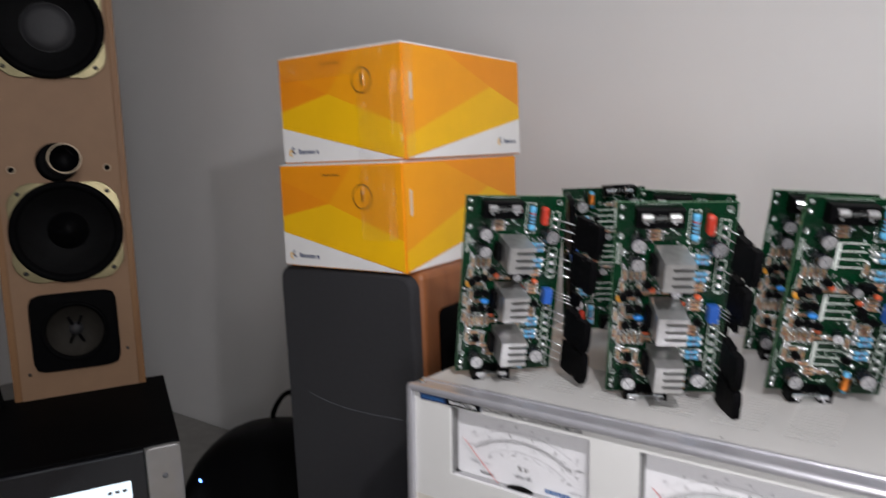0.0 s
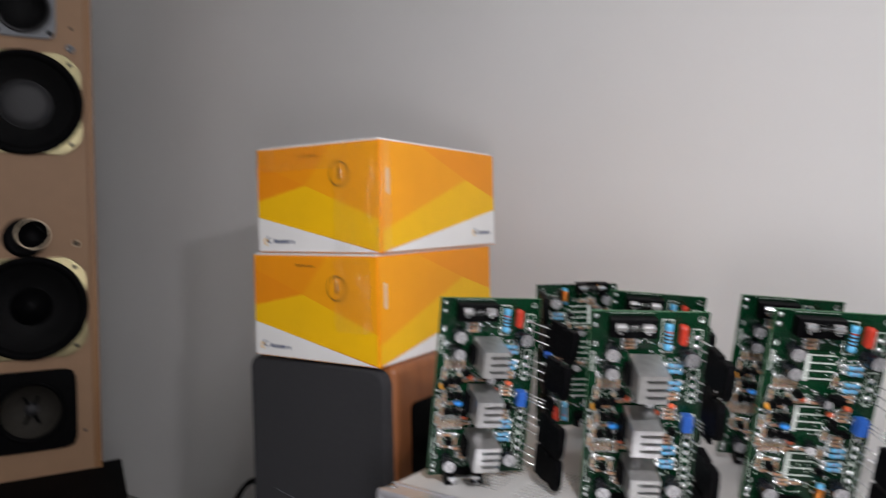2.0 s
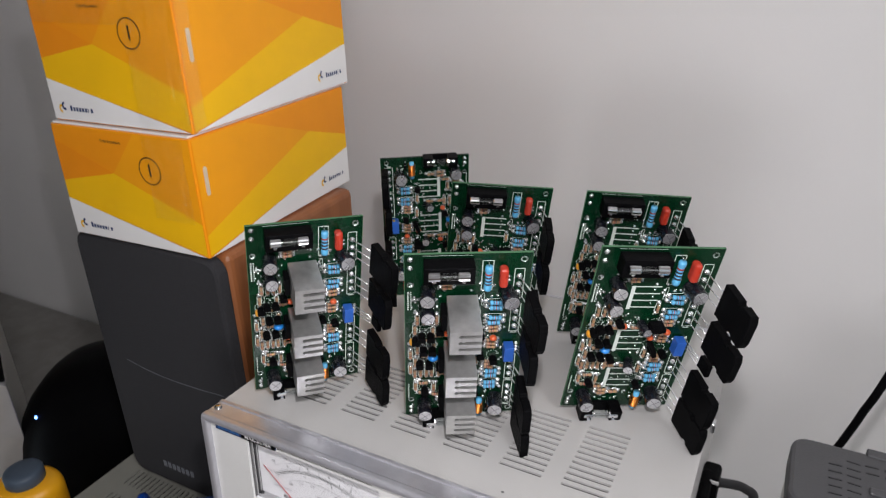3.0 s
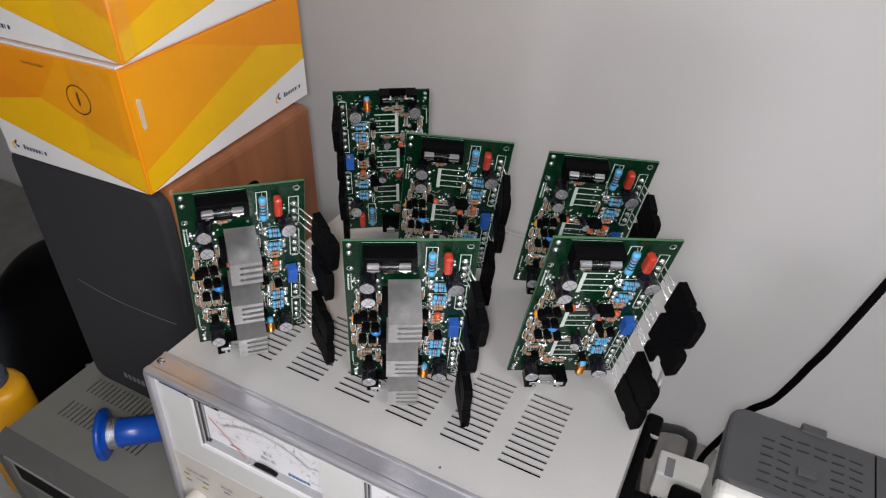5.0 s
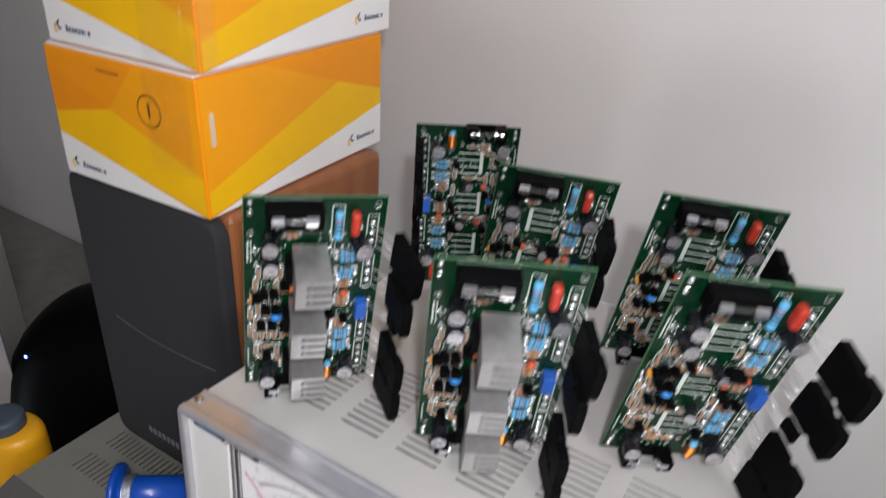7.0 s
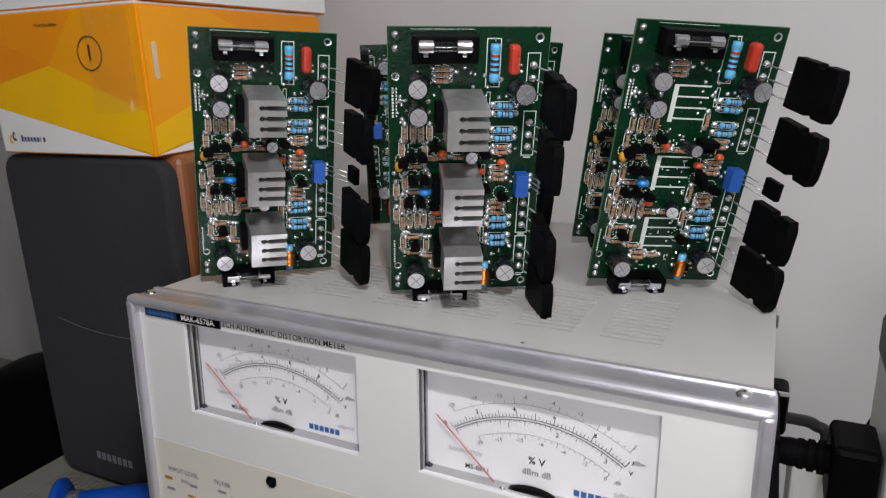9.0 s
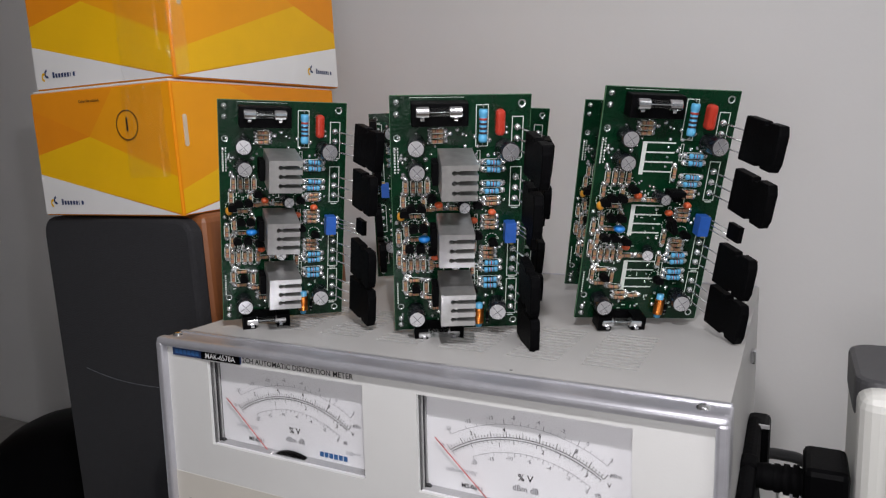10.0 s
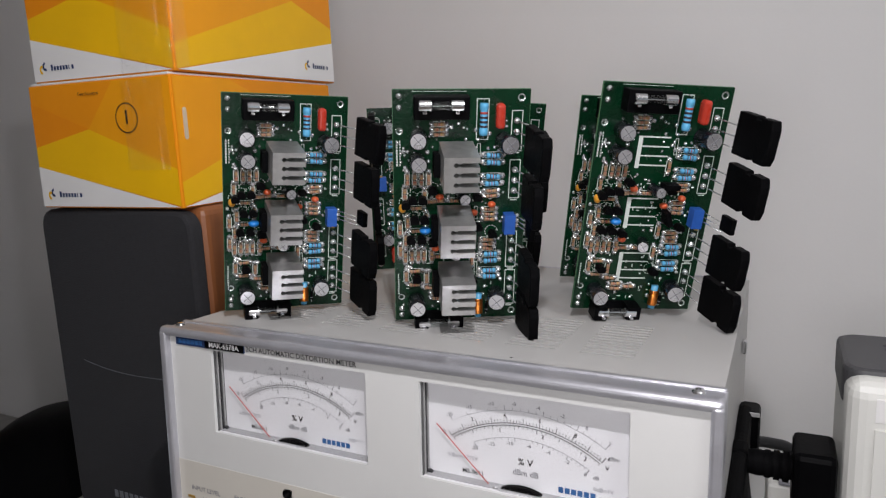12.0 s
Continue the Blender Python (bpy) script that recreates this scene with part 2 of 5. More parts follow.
def thing(name, m, label, category, group="", kind=""):
    ob = new(name)
    ob.empty_display_size = 0.02
    ob.matrix_basis = m
    return tagged(ob, label, category, group, kind)


def add_box(bm, lo, hi, mi=0, bevel=0.0, seg=2):
    t = bmesh.new()
    bmesh.ops.create_cube(t, size=1.0)
    s = [b - a for a, b in zip(lo, hi)]
    bmesh.ops.scale(t, vec=s, verts=t.verts)
    bmesh.ops.translate(t, vec=[(a + b) / 2 for a, b in zip(lo, hi)], verts=t.verts)
    if bevel:
        bmesh.ops.bevel(t, geom=t.edges[:], offset=bevel, segments=seg, affect="EDGES", profile=0.5)
    merge(bm, t, mi)


def merge(bm, t, mi=None):
    off = {}
    for v in t.verts:
        off[v] = bm.verts.new(v.co)
    for f in t.faces:
        try:
            g = bm.faces.new([off[v] for v in f.verts])
        except ValueError:
            continue
        g.material_index = f.material_index if mi is None else mi
        g.smooth = f.smooth
    t.free()


def box(lo, hi, mat, bevel=0.0, seg=2, name="box"):
    bm = bmesh.new()
    add_box(bm, lo, hi, 0, bevel, seg)
    return mesh_of(bm, name, [mat])


def add_lathe(bm, prof, n=16, mids=None, m=None, smooth=True):
    """Turns a profile of (radius, height) about z; mids: a material index for each step."""
    rings = []
    for r, z in prof:
        ring = []
        if r < 1e-6:
            co = Vector((0, 0, z))
            ring = [bm.verts.new(m @ co if m else co)]
        else:
            for k in range(n):
                a = 2 * math.pi * k / n
                co = Vector((r * math.cos(a), r * math.sin(a), z))
                ring.append(bm.verts.new(m @ co if m else co))
        rings.append(ring)
    for k in range(len(rings) - 1):
        a, b = rings[k], rings[k + 1]
        for j in range(n):
            j2 = (j + 1) % n
            q = [a[j % len(a)], a[j2 % len(a)], b[j2 % len(b)], b[j % len(b)]]
            q = [v for i, v in enumerate(q) if v not in q[:i]]
            if len(q) > 2:
                f = bm.faces.new(q)
                f.material_index = mids[k] if mids else 0
                f.smooth = smooth


def lathe(prof, mats, n=16, mids=None, name="lathe", smooth=True):
    bm = bmesh.new()
    add_lathe(bm, prof, n, mids, None, smooth)
    return mesh_of(bm, name, mats)


def add_prism(bm, pts, lo, hi, mi=0, axis="y"):
    """A straight prism over the outline pts (x, z), from lo to hi along y (or (x, y) along z)."""
    def co(p, h):
        return (p[0], h, p[1]) if axis == "y" else ((p[0], p[1], h) if axis == "z" else (h, p[0], p[1]))
    a = [bm.verts.new(co(p, lo)) for p in pts]
    b = [bm.verts.new(co(p, hi)) for p in pts]
    fs = [bm.faces.new(a), bm.faces.new(b[::-1])]
    n = len(pts)
    for i in range(n):
        fs.append(bm.faces.new((a[i], b[i], b[(i + 1) % n], a[(i + 1) % n])))
    for f in fs:
        f.material_index = mi
    bmesh.ops.recalc_face_normals(bm, faces=fs)


def prism(pts, lo, hi, mat, axis="y", bevel=0.0, name="prism"):
    bm = bmesh.new()
    add_prism(bm, pts, lo, hi, 0, axis)
    if bevel:
        bmesh.ops.bevel(bm, geom=bm.edges[:], offset=bevel, segments=2, affect="EDGES", profile=0.5)
    return mesh_of(bm, name, [mat])


def round_rect(x0, z0, x1, z1, r, n=5):
    pts = []
    for cx, cz, a0 in ((x1 - r, z0 + r, -90), (x1 - r, z1 - r, 0), (x0 + r, z1 - r, 90), (x0 + r, z0 + r, 180)):
        for k in range(n + 1):
            a = radians(a0 + 90 * k / n)
            pts.append((cx + r * math.cos(a), cz + r * math.sin(a)))
    return pts


def holed_plate(xs, ys, holes, h0, h1, mat, axis="z", name="plate"):
    """A plate on the grid xs, ys with some cells left out, of real thickness."""
    bm = bmesh.new()
    vs = {}

    def v(i, j, k):
        if (i, j, k) not in vs:
            h = (h0, h1)[k]
            vs[i, j, k] = bm.verts.new((xs[i], ys[j], h) if axis == "z" else (xs[i], h, ys[j]))
        return vs[i, j, k]
    nx, ny = len(xs) - 1, len(ys) - 1
    solid = {(i, j) for i in range(nx) for j in range(ny)} - set(holes)
    for i, j in solid:
        bm.faces.new((v(i, j, 1), v(i + 1, j, 1), v(i + 1, j + 1, 1), v(i, j + 1, 1)))
        bm.faces.new((v(i, j, 0), v(i, j + 1, 0), v(i + 1, j + 1, 0), v(i + 1, j, 0)))
        for di, dj, a, b in ((-1, 0, (i, j), (i, j + 1)), (1, 0, (i + 1, j + 1), (i + 1, j)), (0, -1, (i + 1, j), (i, j)), (0, 1, (i, j + 1), (i + 1, j + 1))):
            if (i + di, j + dj) not in solid:
                bm.faces.new((v(*a, 0), v(*a, 1), v(*b, 1), v(*b, 0)))
    bmesh.ops.recalc_face_normals(bm, faces=bm.faces[:])
    return mesh_of(bm, name, [mat])


def add_tube(bm, pts, r, n=8, mi=0):
    """A round cable through the points."""
    pts = [Vector(p) for p in pts]
    up, rings = Vector((0.13, 0.21, 0.97)), []
    for k, p in enumerate(pts):
        d = (pts[min(k + 1, len(pts) - 1)] - pts[max(k - 1, 0)]).normalized()
        a = d.cross(up).normalized()
        b = d.cross(a).normalized()
        rings.append([bm.verts.new(p + r * (math.cos(2 * math.pi * j / n) * a + math.sin(2 * math.pi * j / n) * b)) for j in range(n)])
    fs = []
    for a, b in zip(rings, rings[1:]):
        for j in range(n):
            fs.append(bm.faces.new((a[j], a[(j + 1) % n], b[(j + 1) % n], b[j])))
    fs += [bm.faces.new(rings[0][::-1]), bm.faces.new(rings[-1])]
    for f in fs:
        f.smooth, f.material_index = True, mi


def smooth_path(pts, n=8):
    pts = [Vector(p) for p in pts]
    out = []
    for k in range(len(pts) - 1):
        p0, p1, p2, p3 = pts[max(k - 1, 0)], pts[k], pts[k + 1], pts[min(k + 2, len(pts) - 1)]
        for j in range(n):
            t = j / n
            out.append(0.5 * (2 * p1 + (p2 - p0) * t + (2 * p0 - 5 * p1 + 4 * p2 - p3) * t * t + (3 * p1 - p0 - 3 * p2 + p3) * t ** 3))
    return out + [pts[-1]]


def tube(pts, r, mat, n=8, name="cable", steps=8):
    bm = bmesh.new()
    add_tube(bm, smooth_path(pts, steps), r, n)
    return mesh_of(bm, name, [mat])


TEXTS = {}


def lettering(body, size, mat):
    """The mesh of a line of text, lying in x and y, centred."""
    key = (body, size, mat)
    if key not in TEXTS:
        cu = bpy.data.curves.new("text", "FONT")
        cu.body, cu.size, cu.align_x, cu.align_y, cu.resolution_u = body, size, "CENTER", "CENTER", 2
        cu.offset = size * 0.010
        ob = new("text", cu)
        me = bpy.data.meshes.new_from_object(ob.evaluated_get(bpy.context.evaluated_depsgraph_get()))
        bpy.data.objects.remove(ob)
        me.materials.clear()
        me.materials.append(M[mat])
        TEXTS[key] = me
    return TEXTS[key]


DIAL_TEXTS = (("% V", 0.0044, "ink"), ("dBm dB", 0.0037, "grey_ink"), ("0dBm=0.775V", 0.0026, "faint_ink"), ("0dB=1V", 0.0026, "faint_ink"), ("dBm", 0.0024, "grey_ink"), ("dB", 0.0024, "grey_ink"), ("V", 0.0026, "ink"), ("MS-0611", 0.003, "ink"), ("2CH AUTOMATIC DISTORTION METER", 0.0038, "ink"), ("MAK-6578A", 0.0044, "white_ink"),
              ("INPUT LEVEL", 0.0036, "grey_ink"), ("FILTER", 0.0036, "grey_ink"), ("HIGH", 0.0026, "grey_ink"), ("1", 0.012, "ink"))
for words in DIAL_TEXTS:
    lettering(*words)
for digits in ("0", "2", "4", "6", "8", "1", "3", "-2", "-20", "-15", "-10", "-8", "-6", "-4"):
    lettering(digits, 0.0026, "ink")
    lettering(digits, 0.0024, "grey_ink")

# ---------- room ----------
WALL_Y, DESK_Z, FLOOR_Z = 0.45, 0.62, -0.12


def structure(name, me, label, category):
    return tagged(part(name, me), label, category, kind="structure")


structure("floor", box((-2.6, -3.0, FLOOR_Z - 0.1), (2.1, WALL_Y + 0.12, FLOOR_Z), "floor"), "beige tiled floor under the desk", "floor")
structure("ceiling", box((-2.6, -3.0, 2.6), (2.1, WALL_Y + 0.12, 2.7), "ceiling"), "white painted ceiling of the room", "ceiling")
structure("wall_north", box((-2.6, WALL_Y, FLOOR_Z), (2.1, WALL_Y + 0.12, 2.6), "wall"), "pale grey painted plaster wall behind the desk", "wall")
structure("wall_west", box((-2.72, -3.0, FLOOR_Z), (-2.6, WALL_Y + 0.12, 2.6), "wall"), "pale grey painted plaster side wall", "wall")
structure("wall_south", box((-2.6, -3.12, FLOOR_Z), (2.1, -3.0, 2.6), "wall"), "pale grey painted plaster wall behind the viewer", "wall")
# unseen wall; the opening is added around the assumed daylight
wall_e = bmesh.new()
for lo, hi in (((2.0, -3.0, FLOOR_Z), (2.1, -1.85, 2.6)), ((2.0, -0.55, FLOOR_Z), (2.1, WALL_Y, 2.6)), ((2.0, -1.85, FLOOR_Z), (2.1, -0.55, 1.05)), ((2.0, -1.85, 2.25), (2.1, -0.55, 2.6))):
    add_box(wall_e, lo, hi)
structure("wall_east", mesh_of(wall_e, "wall_east", ["wall"]), "unseen pale grey plaster wall with an opening added for daylight", "wall")
structure("desk", box((-1.6, -0.25, DESK_Z - 0.03), (0.9, WALL_Y - 0.005, DESK_Z), "desk", 0.003), "long grey laminate workbench against the wall", "desk")
for lx in (-1.55, 0.82):
    structure("desk_leg", box((lx, -0.2, FLOOR_Z), (lx + 0.05, -0.15, DESK_Z - 0.03), "bezel_grey", 0.002), "square grey metal leg of the workbench", "desk leg")
    structure("desk_leg", box((lx, 0.33, FLOOR_Z), (lx + 0.05, 0.38, DESK_Z - 0.03), "bezel_grey", 0.002), "square grey metal leg of the workbench", "desk leg")


# ---------- the distortion meter ----------
LX, MW, MD, MZ = 0.002, 0.2857, 0.255, 1.0   # left edge, right edge, depth, height of its top
BASE = DESK_Z + 0.034
TILT = pose(-0.0060, -0.0444, 0.0029, -2.2, 0.577, 0.057)   # it stands a little askew, its front raised on a bail


def arc_strip(bm, cx, cz, r0, r1, a0, a1, y, n=40, mi=0):
    prev = None
    for k in range(n + 1):
        a = radians(a0 + (a1 - a0) * k / n)
        q = [bm.verts.new((cx + r * math.sin(a), y, cz + r * math.cos(a))) for r in (r0, r1)]
        if prev:
            bm.faces.new((prev[0], q[0], q[1], prev[1])).material_index = mi
        prev = q


def dial(parent, x0, x1, z0, z1, depth):
    """A moving-coil meter in its window: shroud, card, scales, needle, hub and pane."""
    w, cx = x1 - x0, (x0 + x1) / 2
    h = z1 - z0
    m = part("panel_meter", holed_plate([x0 - 0.0012, x0, x1, x1 + 0.0012], [z0 - 0.0012, z0, z1, z1 + 0.0012], [(1, 1)], 0.0016, depth, "dial", "y"), parent, label="moving-coil panel meter with a white dial")
    part("shroud_cheek", box((x0 - 0.0002, 0.0018, z0), (x0 + 0.0006, depth, z1), "shroud"), m, label="dark grey inner cheek")
    for ry, mat in ((0.0030, "silver"), (0.0045, "dark"), (0.0062, "silver")):
        part("shroud_rib", box((x0 + 0.0004, ry, z0), (x0 + 0.0012, ry + 0.0007, z1), mat), m)
    # grey strip over the white surround, its colour offsetting the light from above
    part("lower_ledge", box((x0, 0.0030, z0 - 0.0001), (x1, depth - 0.0001, z0 + 0.0003), "ledge"), m, label="lower ledge of the window, greyed against the light it catches")
    part("dial_card", box((x0 - 0.001, depth, z0 - 0.001), (x1 + 0.001, depth + 0.001, z1 + 0.001), "dial"), m, label="white printed dial card")
    bm = bmesh.new()
    y, cz = depth - 0.0003, z1 - 0.0748
    scales = ((0.0650, -31, 33, 1, 0.0013, 20), (0.0593, -35, 35, 0, 0.0016, 50), (0.0583, -34.5, 34.5, 0, -0.0011, 34), (0.0527, -26, 33, 1, -0.0012, 20))
    for r, a0, a1, mi, tick, count in scales:
        arc_strip(bm, cx, cz, r - 0.00007 - 0.00006 * (mi == 0), r + 0.00007 + 0.00006 * (mi == 0), a0, a1, y, 40, mi)
        for k in range(count + 1):
            f = (k / count) ** (1.0 if mi == 0 else 0.72)
            a = a0 + (a1 - a0) * f
            t = tick * (1.7 if k % 5 == 0 else 1.0)
            wa = math.degrees((0.00009 + 0.00004 * (k % 5 == 0)) / r)
            lo, hi = sorted((r, r + t))
            arc_strip(bm, cx, cz, lo, hi, a - wa, a + wa, y, 1, mi)
    part("scale_lines", mesh_of(bm, "scale_lines", ["ink", "grey_ink"]), m)
    for r, a0, a1, words, size, mat in ((0.0625, -37, 36, ("0", "2", "4", "6", "8", "1"), 0.0026, "ink"), (0.0680, -31, 33, ("-20", "-15", "-10", "-8", "-4", "-2", "0", "2"), 0.0024, "grey_ink"),
                                         (0.0558, -11, 29, ("1", "2", "3"), 0.0026, "ink"), (0.0500, -27, 33, ("-20", "-15", "-10", "-6", "-4", "-2", "0"), 0.0024, "grey_ink")):
        for k, wd in enumerate(words):
            a = a0 + (a1 - a0) * k / (len(words) - 1)
            part("scale_number", lettering(wd, size, mat), m, (cx + r * math.sin(radians(a)), y, cz + r * math.cos(radians(a))), (90, a * 0.5, 0))
    part("unit_text", lettering("% V", 0.0044, "ink"), m, (cx + 0.001, y, z0 + 0.275 * h), (90, 0, 0))
    part("unit_text", lettering("dBm dB", 0.0037, "grey_ink"), m, (cx + 0.001, y, z0 + 0.165 * h), (90, 0, 0))
    part("type_text", lettering("MS-0611", 0.003, "ink"), m, (x0 + 0.245 * w, y, z0 + 0.075 * h), (90, 0, 0))
    for k in range(6):
        mx = x1 - 0.33 * w + 0.0295 * w * k
        part("maker_mark", box((mx, y - 0.0001, z0 + 0.050 * h), (mx + 0.023 * w, y, z0 + 0.105 * h), "blue_ink"), m, label="blue maker's mark")
    part("note_text", lettering("0dBm=0.775V", 0.0026, "faint_ink"), m, (x0 + 0.0175, y, z0 + 0.215 * h), (90, 0, 0))
    part("note_text", lettering("0dB=1V", 0.0026, "faint_ink"), m, (x1 - 0.0115, y, z0 + 0.15 * h), (90, 0, 0))
    for words, r, a, size, mat in (("dBm", 0.0640, 37.5, 0.0024, "grey_ink"), ("V", 0.0588, 38.0, 0.0026, "ink"), ("dB", 0.0520, 37.5, 0.0024, "grey_ink")):
        part("unit_text", lettering(words, size, mat), m, (cx + r * math.sin(radians(a)), y, cz + r * math.cos(radians(a))), (90, 0, 0))
    # needle at rest on the left
    bm = bmesh.new()
    add_tube(bm, [(x0 + 0.345 * w, depth - 0.002, z0 - 0.001), (x0 + 0.060 * w, depth - 0.002, z0 + 0.535 * h)], 0.00024, 5)
    part("needle", mesh_of(bm, "needle", ["needle"]), m, label="thin red needle at rest")
    part("hub", prism([(cx + 0.0105 * math.cos(radians(k * 12)), z0 - 0.0015 + 0.0040 * math.sin(radians(k * 12))) for k in range(16)], 0.0038, depth - 0.0012, "black", bevel=0.0006), m, label="black half-round hub cover")
    part("zero_screw", lathe([(0, 0.0008), (0.0010, 0.0006), (0.0012, 0)], ["chrome"], 12), m, (cx - 0.0115, depth - 0.004, z0 + 0.0003))
    part("corner_clip", prism([(x0 + 0.0034 * math.cos(radians(k * 10)), z0 + 0.0015 * math.sin(radians(k * 10))) for k in range(10)] + [(x0, z0)], depth - 0.003, depth - 0.001, "dark"), m)
    pane = part("pane", box((x0, 0.0020, z0), (x1, 0.0028, z1), "pane"), m, label="clear plastic window")
    pane.visible_shadow = False


def build_meter():
    t = thing("distortion_meter", TILT, "light grey bench audio distortion meter with two needle dials", "test meter")
    # top with six groups of ventilation slots
    gx = [(0.0396 + 0.03606 * k, 0.0645 + 0.03606 * k) for k in range(6)]
    gy = [(0.0421 + 0.00498 * k, 0.0421 + 0.00498 * k + 0.0022) for k in range(12)]
    xs = [LX + 0.0015] + [v for g in gx for v in g] + [MW - 0.0015]
    ys = [0.016] + [v for g in gy for v in g] + [MD]
    holes = [(1 + 2 * i, 1 + 2 * j) for i in range(6) for j in range(12)]
    part("top_cover", holed_plate(xs, ys, holes, MZ - 0.0015, MZ, "case"), t, label="off-white painted top cover with ventilation slots")
    # black sheet added below the slots, standing in for the shade inside the case
    part("slot_shade_sheet", box((LX + 0.003, 0.017, MZ - 0.008), (MW - 0.003, MD - 0.003, MZ - 0.006), "black"), t, label="black sheet under the slots in place of the shade inside")
    part("side_panel", box((LX + 0.0015, 0.016, BASE), (LX + 0.003, MD, MZ - 0.0015), "case"), t)
    part("side_panel", box((MW - 0.003, 0.016, BASE), (MW - 0.0015, MD, MZ - 0.0015), "case"), t)
    part("rear_panel", box((LX + 0.003, MD - 0.002, BASE), (MW - 0.003, MD, MZ - 0.0015), "case"), t)
    part("bottom_panel", box((LX + 0.003, 0.016, BASE), (MW - 0.003, MD - 0.002, BASE + 0.002), "dark"), t)
    bm = bmesh.new()
    for x0 in (LX + 0.0022, MW - 0.0062):
        add_box(bm, (x0, MD - 0.001, BASE), (x0 + 0.004, MD + 0.003, MZ), 0, 0.001)
    add_box(bm, (LX + 0.0022, MD - 0.001, MZ - 0.003), (MW - 0.0022, MD + 0.003, MZ + 0.0008), 0, 0.001)
    part("rear_trim", mesh_of(bm, "rear_trim", ["alu"]), t, label="bright metal rear edging")
    # front bezel
    bm = bmesh.new()
    add_box(bm, (LX, -0.003, MZ - 0.0030), (MW, 0.0150, MZ + 0.0002), 0, 0.0010, 3)
    add_box(bm, (LX, -0.0036, MZ - 0.0034), (MW, 0.0030, MZ + 0.0016), 0, 0.0022, 4)
    add_box(bm, (LX + 0.0004, 0.0126, MZ - 0.0010), (MW - 0.0004, 0.0158, MZ + 0.0011), 0, 0.0009, 3)
    for x0 in (LX, MW - 0.0048):
        add_box(bm, (x0, -0.0038, BASE), (x0 + 0.0048, 0.0155, MZ - 0.0005), 0, 0.0016, 3)
    add_box(bm, (LX, -0.003, BASE), (MW, 0.0155, BASE + 0.008), 0, 0.0022, 3)
    part("front_bezel", mesh_of(bm, "front_bezel", ["alu"]), t, label="rounded aluminium front bezel")
    for sx in (0.0065, 0.2755):
        part("screw", lathe([(0, 0.0016), (0.0012, 0.0015), (0.0024, 0.0009), (0.0027, 0)], ["chrome"], 14), t, (sx, 0.0080, MZ + 0.0002))
    part("paint_chip", lathe([(0, 0.0002), (0.0006, 0.0002), (0.0009, 0)], ["bezel_grey"], 7, smooth=False), t, (0.1947, 0.0221, MZ), label="small dull chip in the paint")
    # panel with two windows
    a0, a1, b0, b1 = 0.0354, 0.1308, 0.1590, 0.2518
    z0, z1, split = 0.9460, 0.9912, 0.9262
    part("front_panel", holed_plate([LX + 0.004, a0, a1, b0, b1, MW - 0.004], [split, z0, z1, MZ - 0.002], [(1, 1), (3, 1)], 0.0, 0.0015, "panel", "y"), t, label="pale grey upper front panel")
    part("control_panel", holed_plate([LX + 0.004, 0.0796, 0.0846, MW - 0.004], [BASE + 0.007, 0.9184, 0.9234, split], [(1, 1)], -0.0002, 0.0015, "cream", "y"), t, label="cream lower control panel")
    part("adjust_hole", lathe([(0.0029, 0.0004), (0.0024, 0.0004), (0.0024, -0.006), (0, -0.006)], ["black"], 16), t, (0.0821, -0.0006, 0.9209), (90, 0, 0))
    dial(t, a0, a1, z0, z1, 0.0080)
    dial(t, b0, b1, z0, z1, 0.0080)
    lab = part("name_label", box((0.0117, -0.0008, 0.9922), (0.0588, 0.0, 0.9966), "navy"), t, label="navy blue name label")
    part("label_half", box((0.0325, -0.0011, 0.9922), (0.0588, -0.0008, 0.9966), "black"), lab)
    part("label_text", lettering("MAK-6578A", 0.0040, "white_ink"), lab, (0.0457, -0.0013, 0.9944), (90, 0, 0))
    for k in range(6):
        part("label_bar", box((0.0138 + 0.0029 * k, -0.0010, 0.9933), (0.0160 + 0.0029 * k, -0.0008, 0.9955), "blue_ink"), lab)
    part("title_text", lettering("2CH AUTOMATIC DISTORTION METER", 0.0038, "ink"), t, (0.0931, -0.0004, 0.9946), (90, 0, 0))
    part("control_text", lettering("INPUT LEVEL", 0.0036, "grey_ink"), t, (0.0255, -0.0005, 0.9108), (90, 0, 0))
    part("control_text", lettering("FILTER", 0.0036, "grey_ink"), t, (0.0512, -0.0005, 0.9112), (90, 0, 0))
    part("control_text", lettering("HIGH", 0.0026, "grey_ink"), t, (0.0265, -0.0005, 0.9055), (90, 0, 0))
    for k, (bx, bz) in enumerate(((0.012, 0.9045), (0.029, 0.9040), (0.013, 0.8985), (0.027, 0.8975), (0.048, 0.9060), (0.056, 0.9040), (0.050, 0.8990))):
        part("control_mark", box((bx, -0.0005, bz), (bx + 0.005, -0.0002, bz + 0.0014), "band_gold" if k % 3 == 0 else "grey_ink"), t)
    for k, kx in enumerate((0.022, 0.055)):
        knob = part("switch_knob", lathe([(0.0085, 0), (0.0085, 0.012), (0.0072, 0.014), (0, 0.014)], ["cream"], 24), t, (kx, -0.0004, 0.882), (90, 0, 0), "cream rotary switch knob")
        part("pointer_line", box((-0.0005, 0.001, 0.014), (0.0005, 0.0075, 0.0143), "ink"), knob)
    for fx in (0.02, MW - 0.04):
        for fy in (0.02, MD - 0.04):
            stand = (TILT @ Vector((fx + 0.01, fy + 0.01, BASE))).z - DESK_Z
            part("foot", lathe([(0, -stand), (0.009, -stand), (0.0105, 0), (0, 0)], ["rubber"], 16), t, (fx + 0.01, fy + 0.01, BASE))
    # carrying strap along the side, with a bright end cap
    bm = bmesh.new()
